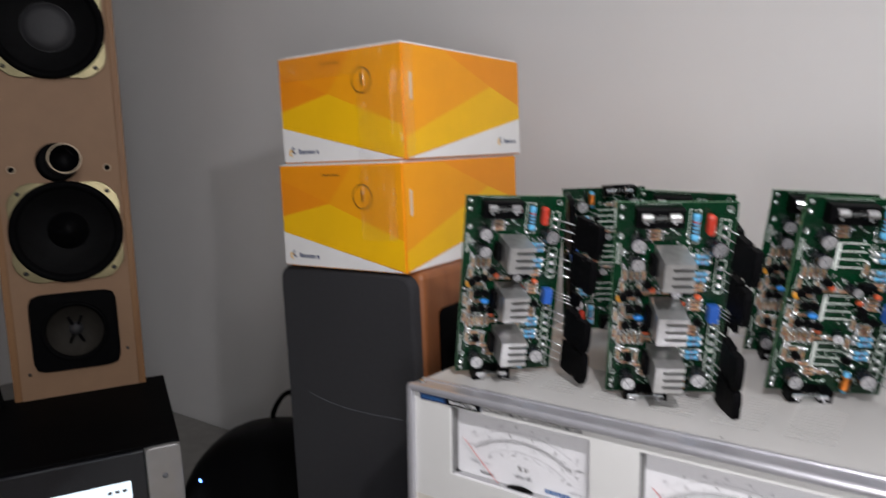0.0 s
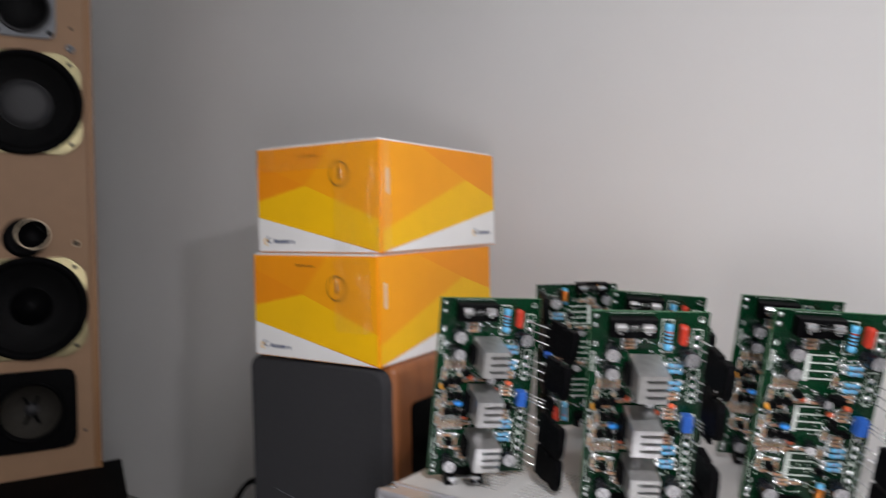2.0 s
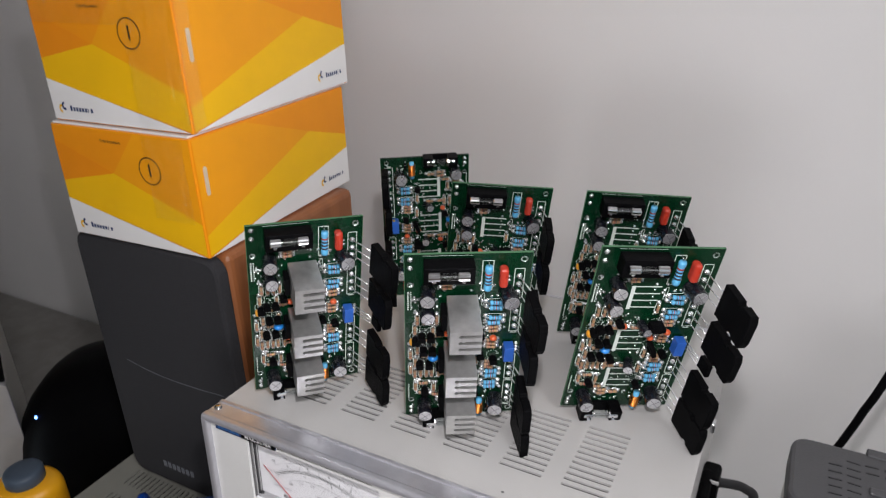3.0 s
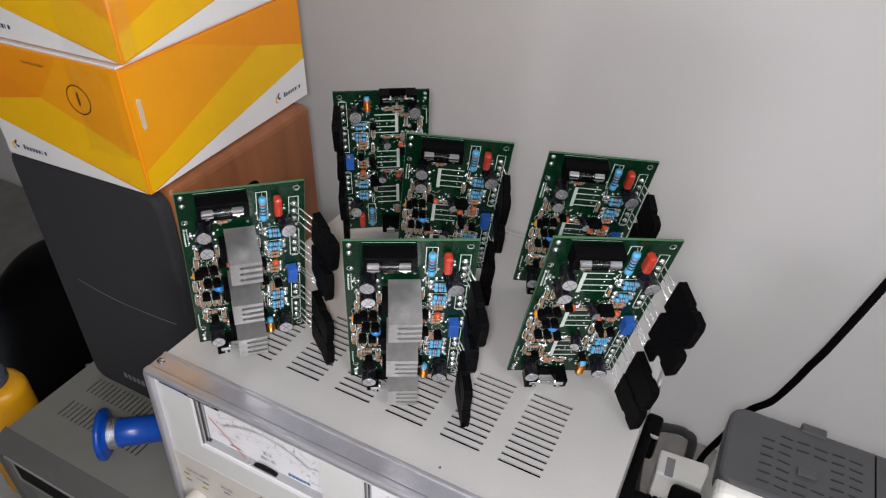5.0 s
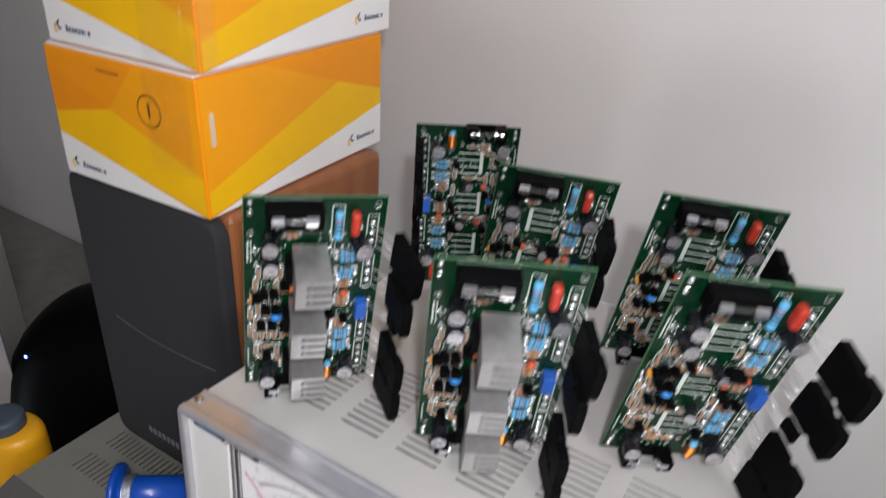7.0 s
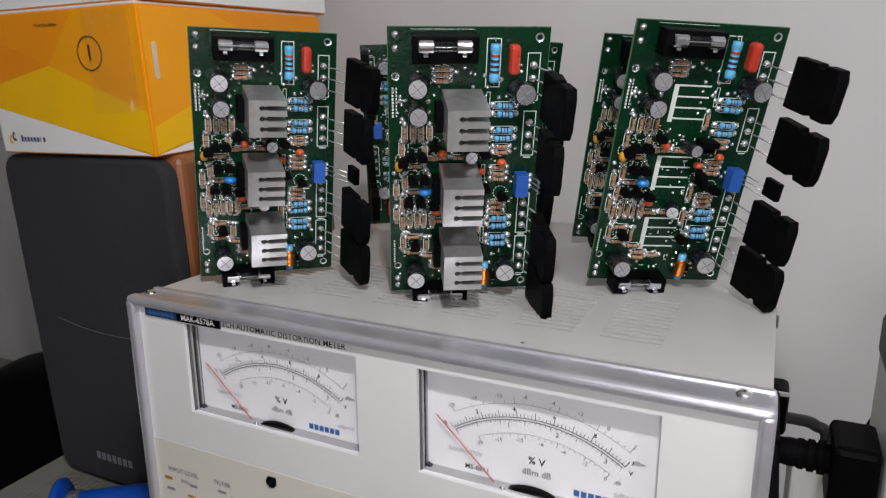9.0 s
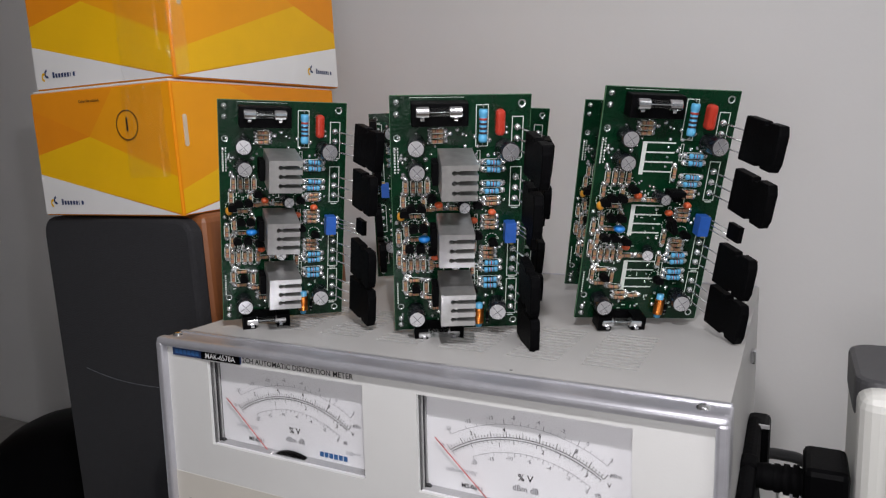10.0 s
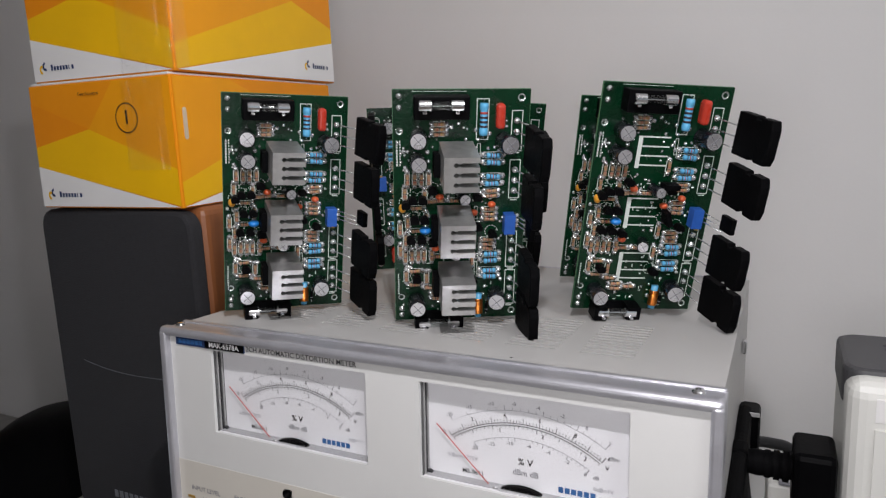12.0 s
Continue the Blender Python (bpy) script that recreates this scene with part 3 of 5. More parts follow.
    add_box(bm, (MW - 0.0015, 0.03, 0.906), (MW + 0.0060, 0.172, 0.940), 0, 0.003)
    strap = part("side_handle", mesh_of(bm, "side_handle", ["rubber"]), t, label="black strap handle on the side")
    part("end_cap", box((MW - 0.0015, 0.160, 0.913), (MW + 0.0105, 0.182, 0.939), "black", 0.003), strap)
    part("cap_edge", box((MW + 0.0010, 0.1592, 0.9370), (MW + 0.0102, 0.1606, 0.9394), "silver", 0.0003), strap, label="bright metal cap")
    part("side_rail", box((MW - 0.0015, 0.165, 0.972), (MW + 0.0015, 0.172, 0.980), "chrome", 0.001), t)
    return t


build_meter()


# ---------- amplifier boards ----------
BW, BH = 0.067, 0.1225
CACHE = {}


def cached(key, make):
    if key not in CACHE:
        CACHE[key] = make()
    return CACHE[key]


def resistor_mesh(length, rad, body, bands):
    def make():
        bm = bmesh.new()
        h = length / 2
        prof = [(0, -h), (rad * 0.9, -h), (rad, -h * 0.86), (rad, -h * 0.62), (rad * 0.86, -h * 0.55)]
        mids = [0, 0, 0, 0]
        for k in range(len(bands)):
            z = -h * 0.42 + h * 0.84 * k / max(len(bands) - 1, 1)
            prof += [(rad * 0.86, z - h * 0.075), (rad * 0.88, z - h * 0.07), (rad * 0.88, z + h * 0.07), (rad * 0.86, z + h * 0.075)]
            mids += [0, 0, 1 + k, 0]
        prof += [(rad * 0.86, h * 0.55), (rad, h * 0.62), (rad, h * 0.86), (rad * 0.9, h), (0, h)]
        mids += [0, 0, 0, 0, 0]
        add_lathe(bm, prof, 10, mids)
        wire = len(bands) + 1
        for sg in (-1, 1):
            add_tube(bm, [(0, 0, sg * h * 0.95), (0, 0, sg * (h + 0.0012)), (0, rad, sg * (h + 0.0016)), (0, rad + 0.0006, sg * (h + 0.0016))], 0.0003, 5, wire)
        return mesh_of(bm, "resistor", [body, *bands, "solder"])
    return cached(("res", length, rad, body, tuple(bands)), make)


def elco_mesh(r, h):
    def make():
        return lathe([(0, 0), (r * 0.93, 0), (r, h * 0.04), (r, h * 0.1), (r * 0.93, h * 0.13), (r, h * 0.17), (r, h * 0.95), (r * 0.96, h), (r * 0.82, h)], ["elco"], 18, name="capacitor")
    return cached(("elco", r, h), make)


def elco_top_mesh(r, h):
    def make():
        bm = bmesh.new()
        add_lathe(bm, [(r * 0.90, h - 0.0001), (r * 0.87, h + 0.0002), (0, h + 0.0002)], 18)
        for a in (40, 130):
            t = bmesh.new()
            bmesh.ops.create_cube(t, size=1)
            bmesh.ops.scale(t, vec=(r * 1.5, r * 0.07, 0.0002), verts=t.verts)
            bmesh.ops.transform(t, matrix=pose(0, 0, h + 0.00025, 0, 0, a), verts=t.verts)
            merge(bm, t, 1)
        me = mesh_of(bm, "capacitor_top", ["elco_top", "grey_ink"])
        for p in me.polygons:
            p.use_smooth = False
        return me
    return cached(("top", r, h), make)


def to92_mesh():
    def make():
        pts = [(0.0023 * math.cos(radians(a)), 0.0023 * math.sin(radians(a))) for a in range(-35, 216, 25)]
        bm = bmesh.new()
        add_prism(bm, pts, 0.003, 0.0078, 0, "z")
        for x in (-0.0012, 0, 0.0012):
            add_box(bm, (x - 0.0002, -0.0002, 0), (x + 0.0002, 0.0002, 0.003), 1)
        return mesh_of(bm, "small_transistor", ["epoxy", "solder"])
    return cached("to92", make)


def disc_cap_mesh(mat, r, flat=0.5):
    def make():
        bm = bmesh.new()
        prof = [(0, -r)] + [(r * math.sin(radians(a)), -r * math.cos(radians(a))) for a in range(20, 180, 20)] + [(0, r)]
        add_lathe(bm, prof, 12)
        bmesh.ops.scale(bm, vec=(1.0, flat, 1.0), verts=bm.verts)
        bmesh.ops.translate(bm, vec=(0, 0, r + 0.001), verts=bm.verts)
        for x in (-0.5, 0.5):
            add_box(bm, (x * r - 0.0002, -0.0002, 0), (x * r + 0.0002, 0.0002, r), 1)
        return mesh_of(bm, "disc_capacitor", [mat, "solder"])
    return cached(("disc", mat, r, flat), make)


def heatsink_mesh():
    def make():
        w, h, s, g = 0.0165, 0.0168, 0.0046, 0.0022   # width, height, spine, slot
        bar = (h - 3 * g) / 4
        pts = [(0, 0), (w, 0)]
        z = bar
        for k in range(3):
            c = z + g / 2
            bulb = [(s + 0.0011 + 0.0012 * math.cos(radians(a)), c + 0.0012 * math.sin(radians(a))) for a in range(-40, -321, -40)]
            pts += [(w, z), (s + 0.0036, z), (s + 0.0030, c - 0.0007)] + bulb + [(s + 0.0030, c + 0.0007), (s + 0.0036, z + g), (w, z + g)]
            z += bar + g
        pts += [(w, h), (0, h)]
        bm = bmesh.new()
        add_prism(bm, pts, -0.0288, -0.0020, 0)
        return mesh_of(bm, "heatsink", ["heatsink"])
    return cached("heatsink", make)


def power_mesh():
    """A large flat transistor: x out along its legs, y thickness, z its width."""
    def make():
        bm = bmesh.new()
        w, n = 0.01025, 0.0016
        out = [(0.0, -w), (0.0, w), (0.014, w), (0.0145, w - n), (0.0175, w - n), (0.018, w), (0.026, w), (0.0275, w - 0.004), (0.0275, -w + 0.004), (0.026, -w), (0.018, -w), (0.0175, -w + n), (0.0145, -w + n), (0.014, -w)]
        add_prism(bm, out, -0.0025, 0.0022, 0)
        bmesh.ops.bevel(bm, geom=bm.edges[:], offset=0.0004, segments=1, affect="EDGES")
        return mesh_of(bm, "power_transistor", ["epoxy"])
    return cached("power", make)


def build_board(heatsinks, bend, turn, reach=0.013, lift=-0.0036):
    name = "populated green amplifier board with aluminium heatsinks standing on the meter" if heatsinks else "populated green amplifier board without heatsinks standing on the meter"
    t = thing("amplifier_board", pose(0, 0, 0), name, "circuit board", "boards on the meter")
    rng = random.Random(5)

    def at(u, v, out=0.0):
        return (u * BW, -out, (1 - v) * BH)

    pcb = part("board", box((0, 0, 0), (BW, 0.0016, BH), "pcb"), t, label="glossy dark green board")
    bm = bmesh.new()
    for lo, hi in (((-0.0002, 0.0001, 0), (0, 0.0015, BH)), ((BW, 0.0001, 0), (BW + 0.0002, 0.0015, BH)), ((0, 0.0001, BH), (BW, 0.0015, BH + 0.0002))):
        add_box(bm, lo, hi)
    part("board_edge", mesh_of(bm, "board_edge", ["fr4"]), pcb)
    # printed outlines, pads and lettering bars
    silk, pads = bmesh.new(), bmesh.new()

    def flat(b, u0, v0, u1, v1, mi=0, h=0.00012):
        x0, z1, x1, z0 = u0 * BW, (1 - v0) * BH, u1 * BW, (1 - v1) * BH
        q = [b.verts.new(p) for p in ((x0, -h, z0), (x1, -h, z0), (x1, -h, z1), (x0, -h, z1))]
        b.faces.new(q).material_index = mi

    def frame_mark(u0, v0, u1, v1, lw=0.0004):
        du, dv = lw / BW, lw / BH
        flat(silk, u0, v0, u1, v0 + dv), flat(silk, u0, v1 - dv, u1, v1)
        flat(silk, u0, v0 + dv, u0 + du, v1 - dv), flat(silk, u1 - du, v0 + dv, u1, v1 - dv)

    def dot(u, v, r=0.0011, h=0.0008):
        add_lathe(pads, [(r * 1.15, 0), (r, h * 0.35), (r * 0.55, h * 0.9), (0, h)], 8, None, Matrix.Translation(at(u, v)) @ pose(0, 0, 0, 90, 0, 0))

    POWER = (0.170, 0.371, 0.682, 0.860)
    for v in POWER:
        frame_mark(0.868, v - 0.088, 0.952, v + 0.078)
        for k in (-1, 0, 1):
            dot(0.91, v + k * 0.0448, 0.0016, 0.0016)
        flat(silk, 0.885, v + 0.082, 0.935, v + 0.0865)
    for u0, v0 in ((0.33, 0.21), (0.32, 0.475), (0.33, 0.725)):
        if not heatsinks:
            du = 0.0022 / BW
            flat(silk, u0, v0, u0 + du, v0 + 0.136)
            for k in range(4):
                flat(silk, u0 + du, v0 + k * 0.0398, u0 + 0.25, v0 + k * 0.0398 + 0.0060)
            for k in range(3):
                dot(u0 + 0.20, v0 + 0.022 + 0.0398 * k, 0.0006, 0.0004)
        frame_mark(u0 + 0.29, v0 + 0.005, u0 + 0.315, v0 + 0.075, 0.00025)
    for u, v in ((0.045, 0.025), (0.045, 0.07), (0.047, 0.945), (0.047, 0.975)):
        dot(u, v, 0.0014, 0.0012)
    for k in range(9):
        flat(silk, 0.02, 0.20 + 0.012 * k, 0.032, 0.2085 + 0.012 * k)
        flat(silk, 0.045, 0.20 + 0.012 * k, 0.053, 0.2075 + 0.012 * k)
        flat(silk, 0.02, 0.78 + 0.011 * k, 0.030, 0.787 + 0.011 * k)
    frame_mark(0.608, 0.035, 0.70, 0.20)
    flat(silk, 0.14, 0.006, 0.53, 0.0075)
    for u, v, r in ((0.935, 0.032, 0.0019), (0.045, 0.162, 0.0017), (0.047, 0.888, 0.0017), (0.935, 0.968, 0.0019)):
        hole = part("mounting_ring", cached(("ring", r), lambda r=r: lathe([(r, 0.0003), (r * 0.62, 0.0003), (r * 0.6, -0.0004), (0, -0.0004)], ["solder", "pcb"], 16, [0, 1, 1])), t, at(u, v), (90, 0, 0))
    # fuses in their black holders
    for k, v in enumerate((0.058, 0.985)):
        f = part("fuse_holder", cached("holder", lambda: box((0, -0.0095, -0.0058), (0.0265, -0.0003, 0.0052), "black", 0.0005)) if k == 0 else cached("holder2", lambda: holed_plate([0, 0.007, 0.0185, 0.0255], [-0.0105, -0.0020, -0.0003], [(1, 0)], -0.0040, 0.0036, "black", "z")), t, at(0.145, v), label="black fuse holder")
        fuse = part("fuse", cached("fuse", lambda: lathe([(0.0023, -0.0052), (0.0023, 0.0052)], ["glass"], 14)), f, (0.0128, -0.0112 if k == 0 else -0.0085, 0.0012 if k == 0 else 0.0), (0, 90, 0), "glass tube fuse with bright caps")
        for sx in (-1, 1):
            part("fuse_cap", cached("fcap", lambda: lathe([(0, -0.0031), (0.0022, -0.0031), (0.0026, -0.0027), (0.0026, 0.0027), (0.0022, 0.0031), (0, 0.0031)], ["chrome"], 16, smooth=False)), fuse, (0, 0, sx * 0.0076))
        part("fuse_wire", cached("fwire", lambda: box((-0.0002, -0.0002, -0.005), (0.0002, 0.0002, 0.005), "solder")), fuse)
        for sx in (0.004, 0.0195):
            part("fuse_clip", cached("clip", lambda: box((0, -0.0122, -0.0026), (0.0020, -0.0100, -0.0014), "chrome", 0.0003)), f, (sx, 0, 0))
    # large resistor, red film capacitor, electrolytics
    part("power_resistor", resistor_mesh(0.0155, 0.0022, "res_blue", ["band_dark", "band_dark", "band_dark", "band_red"]), t, at(0.655, 0.113, 0.0032), (0, 0, 0), "blue power resistor")
    part("film_capacitor", cached("film", lambda: box((-0.0023, -0.0075, -0.0062), (0.0023, -0.0012, 0.0062), "red_cap", 0.0018, 3)), t, at(0.772, 0.098), label="glossy red film capacitor")
    for u, v, r, h, lean in ((0.185, 0.185, 0.0042, 0.0115, -4), (0.17, 0.28, 0.0041, 0.0115, 3), (0.815, 0.205, 0.0047, 0.0115, 8), (0.165, 0.905, 0.0044, 0.012, 0), (0.80, 0.885, 0.0047, 0.0115, -6), (0.50, 0.432, 0.0030, 0.009, 10), (0.50, 0.675, 0.0030, 0.009, -18)):
        c = part("capacitor", elco_mesh(r, h), t, at(u, v), (90, 0, lean), "black electrolytic capacitor with silver top")
        part("capacitor_top", elco_top_mesh(r, h), c)
    # resistor rows
    for v in (0.262, 0.292, 0.350, 0.380, 0.692, 0.722, 0.768, 0.796):
        part("resistor", resistor_mesh(0.0066, 0.00135, "res_blue", ["band_dark", "band_red", "band_dark"]), t, at(0.738 + rng.uniform(-0.006, 0.006), v, 0.002), (0, 90 + rng.uniform(-4, 4), 0), "light blue resistor")
        dot(0.665, v, 0.0015, 0.0014), dot(0.815, v, 0.0015, 0.0014), frame_mark(0.676, v - 0.0125, 0.804, v + 0.0125, 0.0003)
    tan = ["band_red", "band_dark", "band_gold"]
    for u, v, upright in ((0.735, 0.412, 0), (0.735, 0.434, 0), (0.725, 0.492, 0), (0.725, 0.514, 0), (0.725, 0.536, 0), (0.72, 0.628, 0), (0.72, 0.648, 0), (0.72, 0.668, 0),
                          (0.335, 0.135, 0), (0.335, 0.155, 0), (0.335, 0.175, 0), (0.335, 0.452, 0), (0.33, 0.70, 0), (0.33, 0.872, 0), (0.33, 0.895, 0), (0.46, 0.452, 0),
                          (0.155, 0.36, 1), (0.10, 0.36, 1), (0.205, 0.36, 1), (0.13, 0.695, 1), (0.18, 0.695, 1), (0.225, 0.695, 1), (0.042, 0.575, 1), (0.042, 0.672, 1), (0.155, 0.765, 0), (0.15, 0.828, 0),
                          (0.17, 0.482, 0), (0.17, 0.582, 0), (0.23, 0.432, 1), (0.24, 0.53, 1), (0.245, 0.80, 1), (0.08, 0.42, 1),
                          (0.26, 0.36, 1), (0.285, 0.695, 1), (0.08, 0.70, 1), (0.10, 0.545, 1), (0.085, 0.79, 1), (0.085, 0.625, 1), (0.26, 0.455, 0), (0.46, 0.70, 0), (0.44, 0.885, 0), (0.60, 0.335, 1), (0.61, 0.62, 1), (0.60, 0.72, 1), (0.27, 0.845, 0)):
        part("resistor", resistor_mesh(0.0050, 0.00095, "res_tan", tan if rng.random() < 0.6 else ["band_dark", "band_red", "band_gold"]), t, at(u, v, 0.0014), (rng.uniform(-3, 3), 0 if upright else 90 + rng.uniform(-5, 5), 0))
        for sg in (-1, 1):
            dot(u + (0 if upright else sg * 0.054), v + (sg * 0.031 if upright else 0), 0.0013, 0.0012)
        if upright:
            frame_mark(u - 0.021, v - 0.024, u + 0.021, v + 0.024, 0.00038)
        else:
            frame_mark(u - 0.042, v - 0.0105, u + 0.042, v + 0.0105, 0.0003)
    for u, v, a in ((0.135, 0.440, 0), (0.21, 0.440, 0), (0.15, 0.525, 10), (0.225, 0.525, 0), (0.12, 0.612, 0), (0.20, 0.612, -8), (0.745, 0.592, 0), (0.165, 0.79, 90), (0.62, 0.43, 0), (0.63, 0.56, 0), (0.285, 0.40, 0), (0.29, 0.625, 0), (0.60, 0.80, 0), (0.085, 0.46, 0)):
        part("small_transistor", to92_mesh(), t, at(u, v), (90, 0, 0))
        for k in range(12):
            a0, a1 = radians(20 + k * 26), radians(33 + k * 26)
            p = [(at(u, v)[0] + r * math.cos(q), -0.00012, at(u, v)[2] + r * math.sin(q)) for q in (a0, a1) for r in (0.0030, 0.00338)]
            silk.faces.new([silk.verts.new(p[i]) for i in (0, 2, 3, 1)])
    part("disc_capacitor", disc_cap_mesh("blue_cap", 0.0030, 0.65), t, at(0.215, 0.572), (90, 0, 15), "bright blue disc capacitor")
    part("disc_capacitor", disc_cap_mesh("yellow_cap", 0.0024, 0.8), t, at(0.06, 0.475), (90, 90, 0), "yellow drop capacitor")
    for u, v in ((0.735, 0.466), (0.34, 0.43), (0.60, 0.50), (0.31, 0.655)):
        part("disc_capacitor", disc_cap_mesh("orange_cap", 0.0021, 0.8), t, at(u, v), (90, 0, 0), "small orange-red capacitor")
    trim = part("trimmer", cached("trim", lambda: box((-0.0028, -0.0072, -0.0052), (0.0028, -0.0008, 0.0052), "trim_blue", 0.0003)), t, at(0.872, 0.548), label="blue multi-turn trimmer")
    part("trimmer_screw", cached("tscrew", lambda: lathe([(0.0011, 0), (0.0011, 0.001), (0, 0.001)], ["brass"], 12)), trim, (0.0008, -0.0055, -0.0052), (180, 0, 0), "brass adjusting screw")
    for k in (-1, 0, 1):
        dot(0.945, 0.548 + 0.022 * k)
    # coil
    def coil():
        bm = bmesh.new()
        add_lathe(bm, [(0, -0.0066), (0.0018, -0.0066), (0.0018, 0.0066), (0, 0.0066)], 12, [1, 1, 1])
        add_tube(bm, [(0.0023 * math.cos(a * 0.7854), 0.0023 * math.sin(a * 0.7854), -0.0048 + 0.0088 * a / 88) for a in range(89)], 0.00042, 5, 0)
        return mesh_of(bm, "coil", ["copper", "res_blue"])
    part("coil", cached("coil", coil), t, at(0.655, 0.925, 0.0034), (0, 0, 0), "copper wire coil on a blue resistor")
    part("diode", resistor_mesh(0.0052, 0.0010, "epoxy", ["grey_ink"]), t, at(0.725, 0.945, 0.0016), (0, 0, 0))
    # driver transistors under the heatsinks, flat black bodies
    for u0, v0 in ((0.33, 0.21), (0.32, 0.475), (0.33, 0.725)):
        if heatsinks:
            part("heatsink", heatsink_mesh(), t, (u0 * BW, -0.0012, (1 - v0 - 0.138) * BH + 0.0018), (3.5, 0, rng.uniform(-2, 2)), label="slotted aluminium heatsink")
            part("driver_transistor", cached("driver", lambda: box((0, -0.0150, -0.0055), (0.0030, -0.0045, 0.0055), "epoxy", 0.0003)), t, (u0 * BW - 0.0032, 0, (1 - v0 - 0.068) * BH))
    if not heatsinks:
        flat_body = box((-0.0040, -0.0105, -0.0014), (0.0040, -0.0030, 0.0014), "epoxy", 0.0003)
        part("driver_transistor", flat_body, t, at(0.62, 0.545), (0, 70, 0))
        part("driver_transistor", flat_body, t, at(0.60, 0.405), (0, 0, 0))
    # power transistors on their legs along the edge
    c, s = math.cos(radians(bend)), math.sin(radians(bend))
    for v in POWER:
        z = (1 - v) * BH
        part("power_transistor", power_mesh(), t, (0.91 * BW + reach * s, -reach * c, z + lift - (0.001 if v > 0.8 else 0) + rng.uniform(-0.0006, 0.0006)), (rng.uniform(-2, 2), rng.uniform(-2.5, 2.5), turn + rng.uniform(-3, 3)), "flat black power transistor")
        for k in (-1, 0, 1):
            zz = z + k * 0.00545
            part("leg", cached(("leg", reach), lambda: lathe([(0.0004, 0), (0.0004, reach + 0.0006), (0, reach + 0.0006)], ["solder"], 6)), t, (0.91 * BW, 0, zz), (90, 0, bend))
    z = (1 - 0.548) * BH
    part("sense_transistor", cached("sense", lambda: box((0, -0.0015, -0.004), (0.0095, 0.0012, 0.004), "epoxy", 0.0003)), t, (0.945 * BW + (reach - 0.001) * s, (0.001 - reach) * c, z + 0.5 * (lift + 0.0036)), (0, 0, turn))
    for k in (-1, 0, 1):
        part("leg", cached(("thin_leg", reach), lambda: lathe([(0.0003, 0), (0.0003, reach - 0.0004), (0, reach - 0.0004)], ["solder"], 6)), t, (0.945 * BW, 0, z + k * 0.0024), (90, 0, bend))
    for k in range(230):
        u, v = rng.uniform(0.03, 0.85), rng.uniform(0.12, 0.95)
        if 0.3 < u < 0.6 and (0.2 < v < 0.36 or 0.46 < v < 0.62 or 0.71 < v < 0.87):
            continue
        dot(u, v, rng.uniform(0.0006, 0.0011), 0.0008)
    for k in range(110):
        u, v = rng.uniform(0.05, 0.8), rng.uniform(0.36, 0.95)
        w, h = (rng.uniform(0.012, 0.03), 0.004) if k % 2 else (0.007, rng.uniform(0.008, 0.02))
        flat(silk, u, v, u + w, v + h * 0.8)
    tagged(part("silkscreen", mesh_of(silk, "silkscreen", ["silk"]), t, label="white printed outlines"), kind="stuff")
    tagged(part("solder_joints", mesh_of(pads, "solder", ["solder"], True), t, label="shiny solder joints"), kind="stuff")
    return t


def board_pose(tl, tr, bl, low=0.0024, turned=False):
    """A board by its upper corners and its lower one; its lowest corner stays low above the tilted top of the meter."""
    tl, tr, bl = Vector(tl), Vector(tr), Vector(bl)
    x = (tr - tl).normalized()
    z = (tl - bl) - (tl - bl).dot(x) * x
    z.normalize()
    mid = (tl + tr) / 2
    o = mid - x * BW / 2 - z * BH
    flat = TILT.inverted()
    o.z += MZ + low - min((flat @ o).z, (flat @ (o + x * BW)).z)
    if turned:
        o, x, z = o + x * BW + z * BH, -x, -z
    y = z.cross(x)
    return Matrix(((x.x, y.x, z.x, o.x), (x.y, y.y, z.y, o.y), (x.z, y.z, z.z, o.z), (0, 0, 0, 1)))


P1 = board_pose((0.0426, 0.0159, 1.1257), (0.0879, 0.0654, 1.1215), (0.0223, 0.0237, 1.0040))
P2 = board_pose((0.1381, 0.0290, 1.1214), (0.1938, 0.0631, 1.1193), (0.1209, 0.0480, 1.0025))
P3 = board_pose((0.2256, 0.0797, 1.1202), (0.2832, 0.1163, 1.1146), (0.2045, 0.0977, 0.9999))
P4 = board_pose((0.0312, 0.1733, 1.1188), (0.0872, 0.2114, 1.1186), (0.0241, 0.1816, 0.9955), turned=True)
P5 = board_pose((0.1080, 0.1421, 1.1227), (0.1678, 0.1726, 1.1168), (0.0849, 0.1602, 1.0017))
P6 = board_pose((0.1927, 0.1657, 1.1180), (0.2525, 0.1961, 1.1122), (0.1696, 0.1837, 0.9970))
build_board(True, 28, -82, 0.0190, 0.0027).matrix_basis = P1
build_board(True, 17, -88).matrix_basis = P2
splayed = build_board(False, 8, -85, 0.0193, 0.0027)
splayed.matrix_basis = P3
bare = build_board(False, 15, -89)
bare.matrix_basis = P4
for m in (P5, P6):
    copy_thing(bare, m)


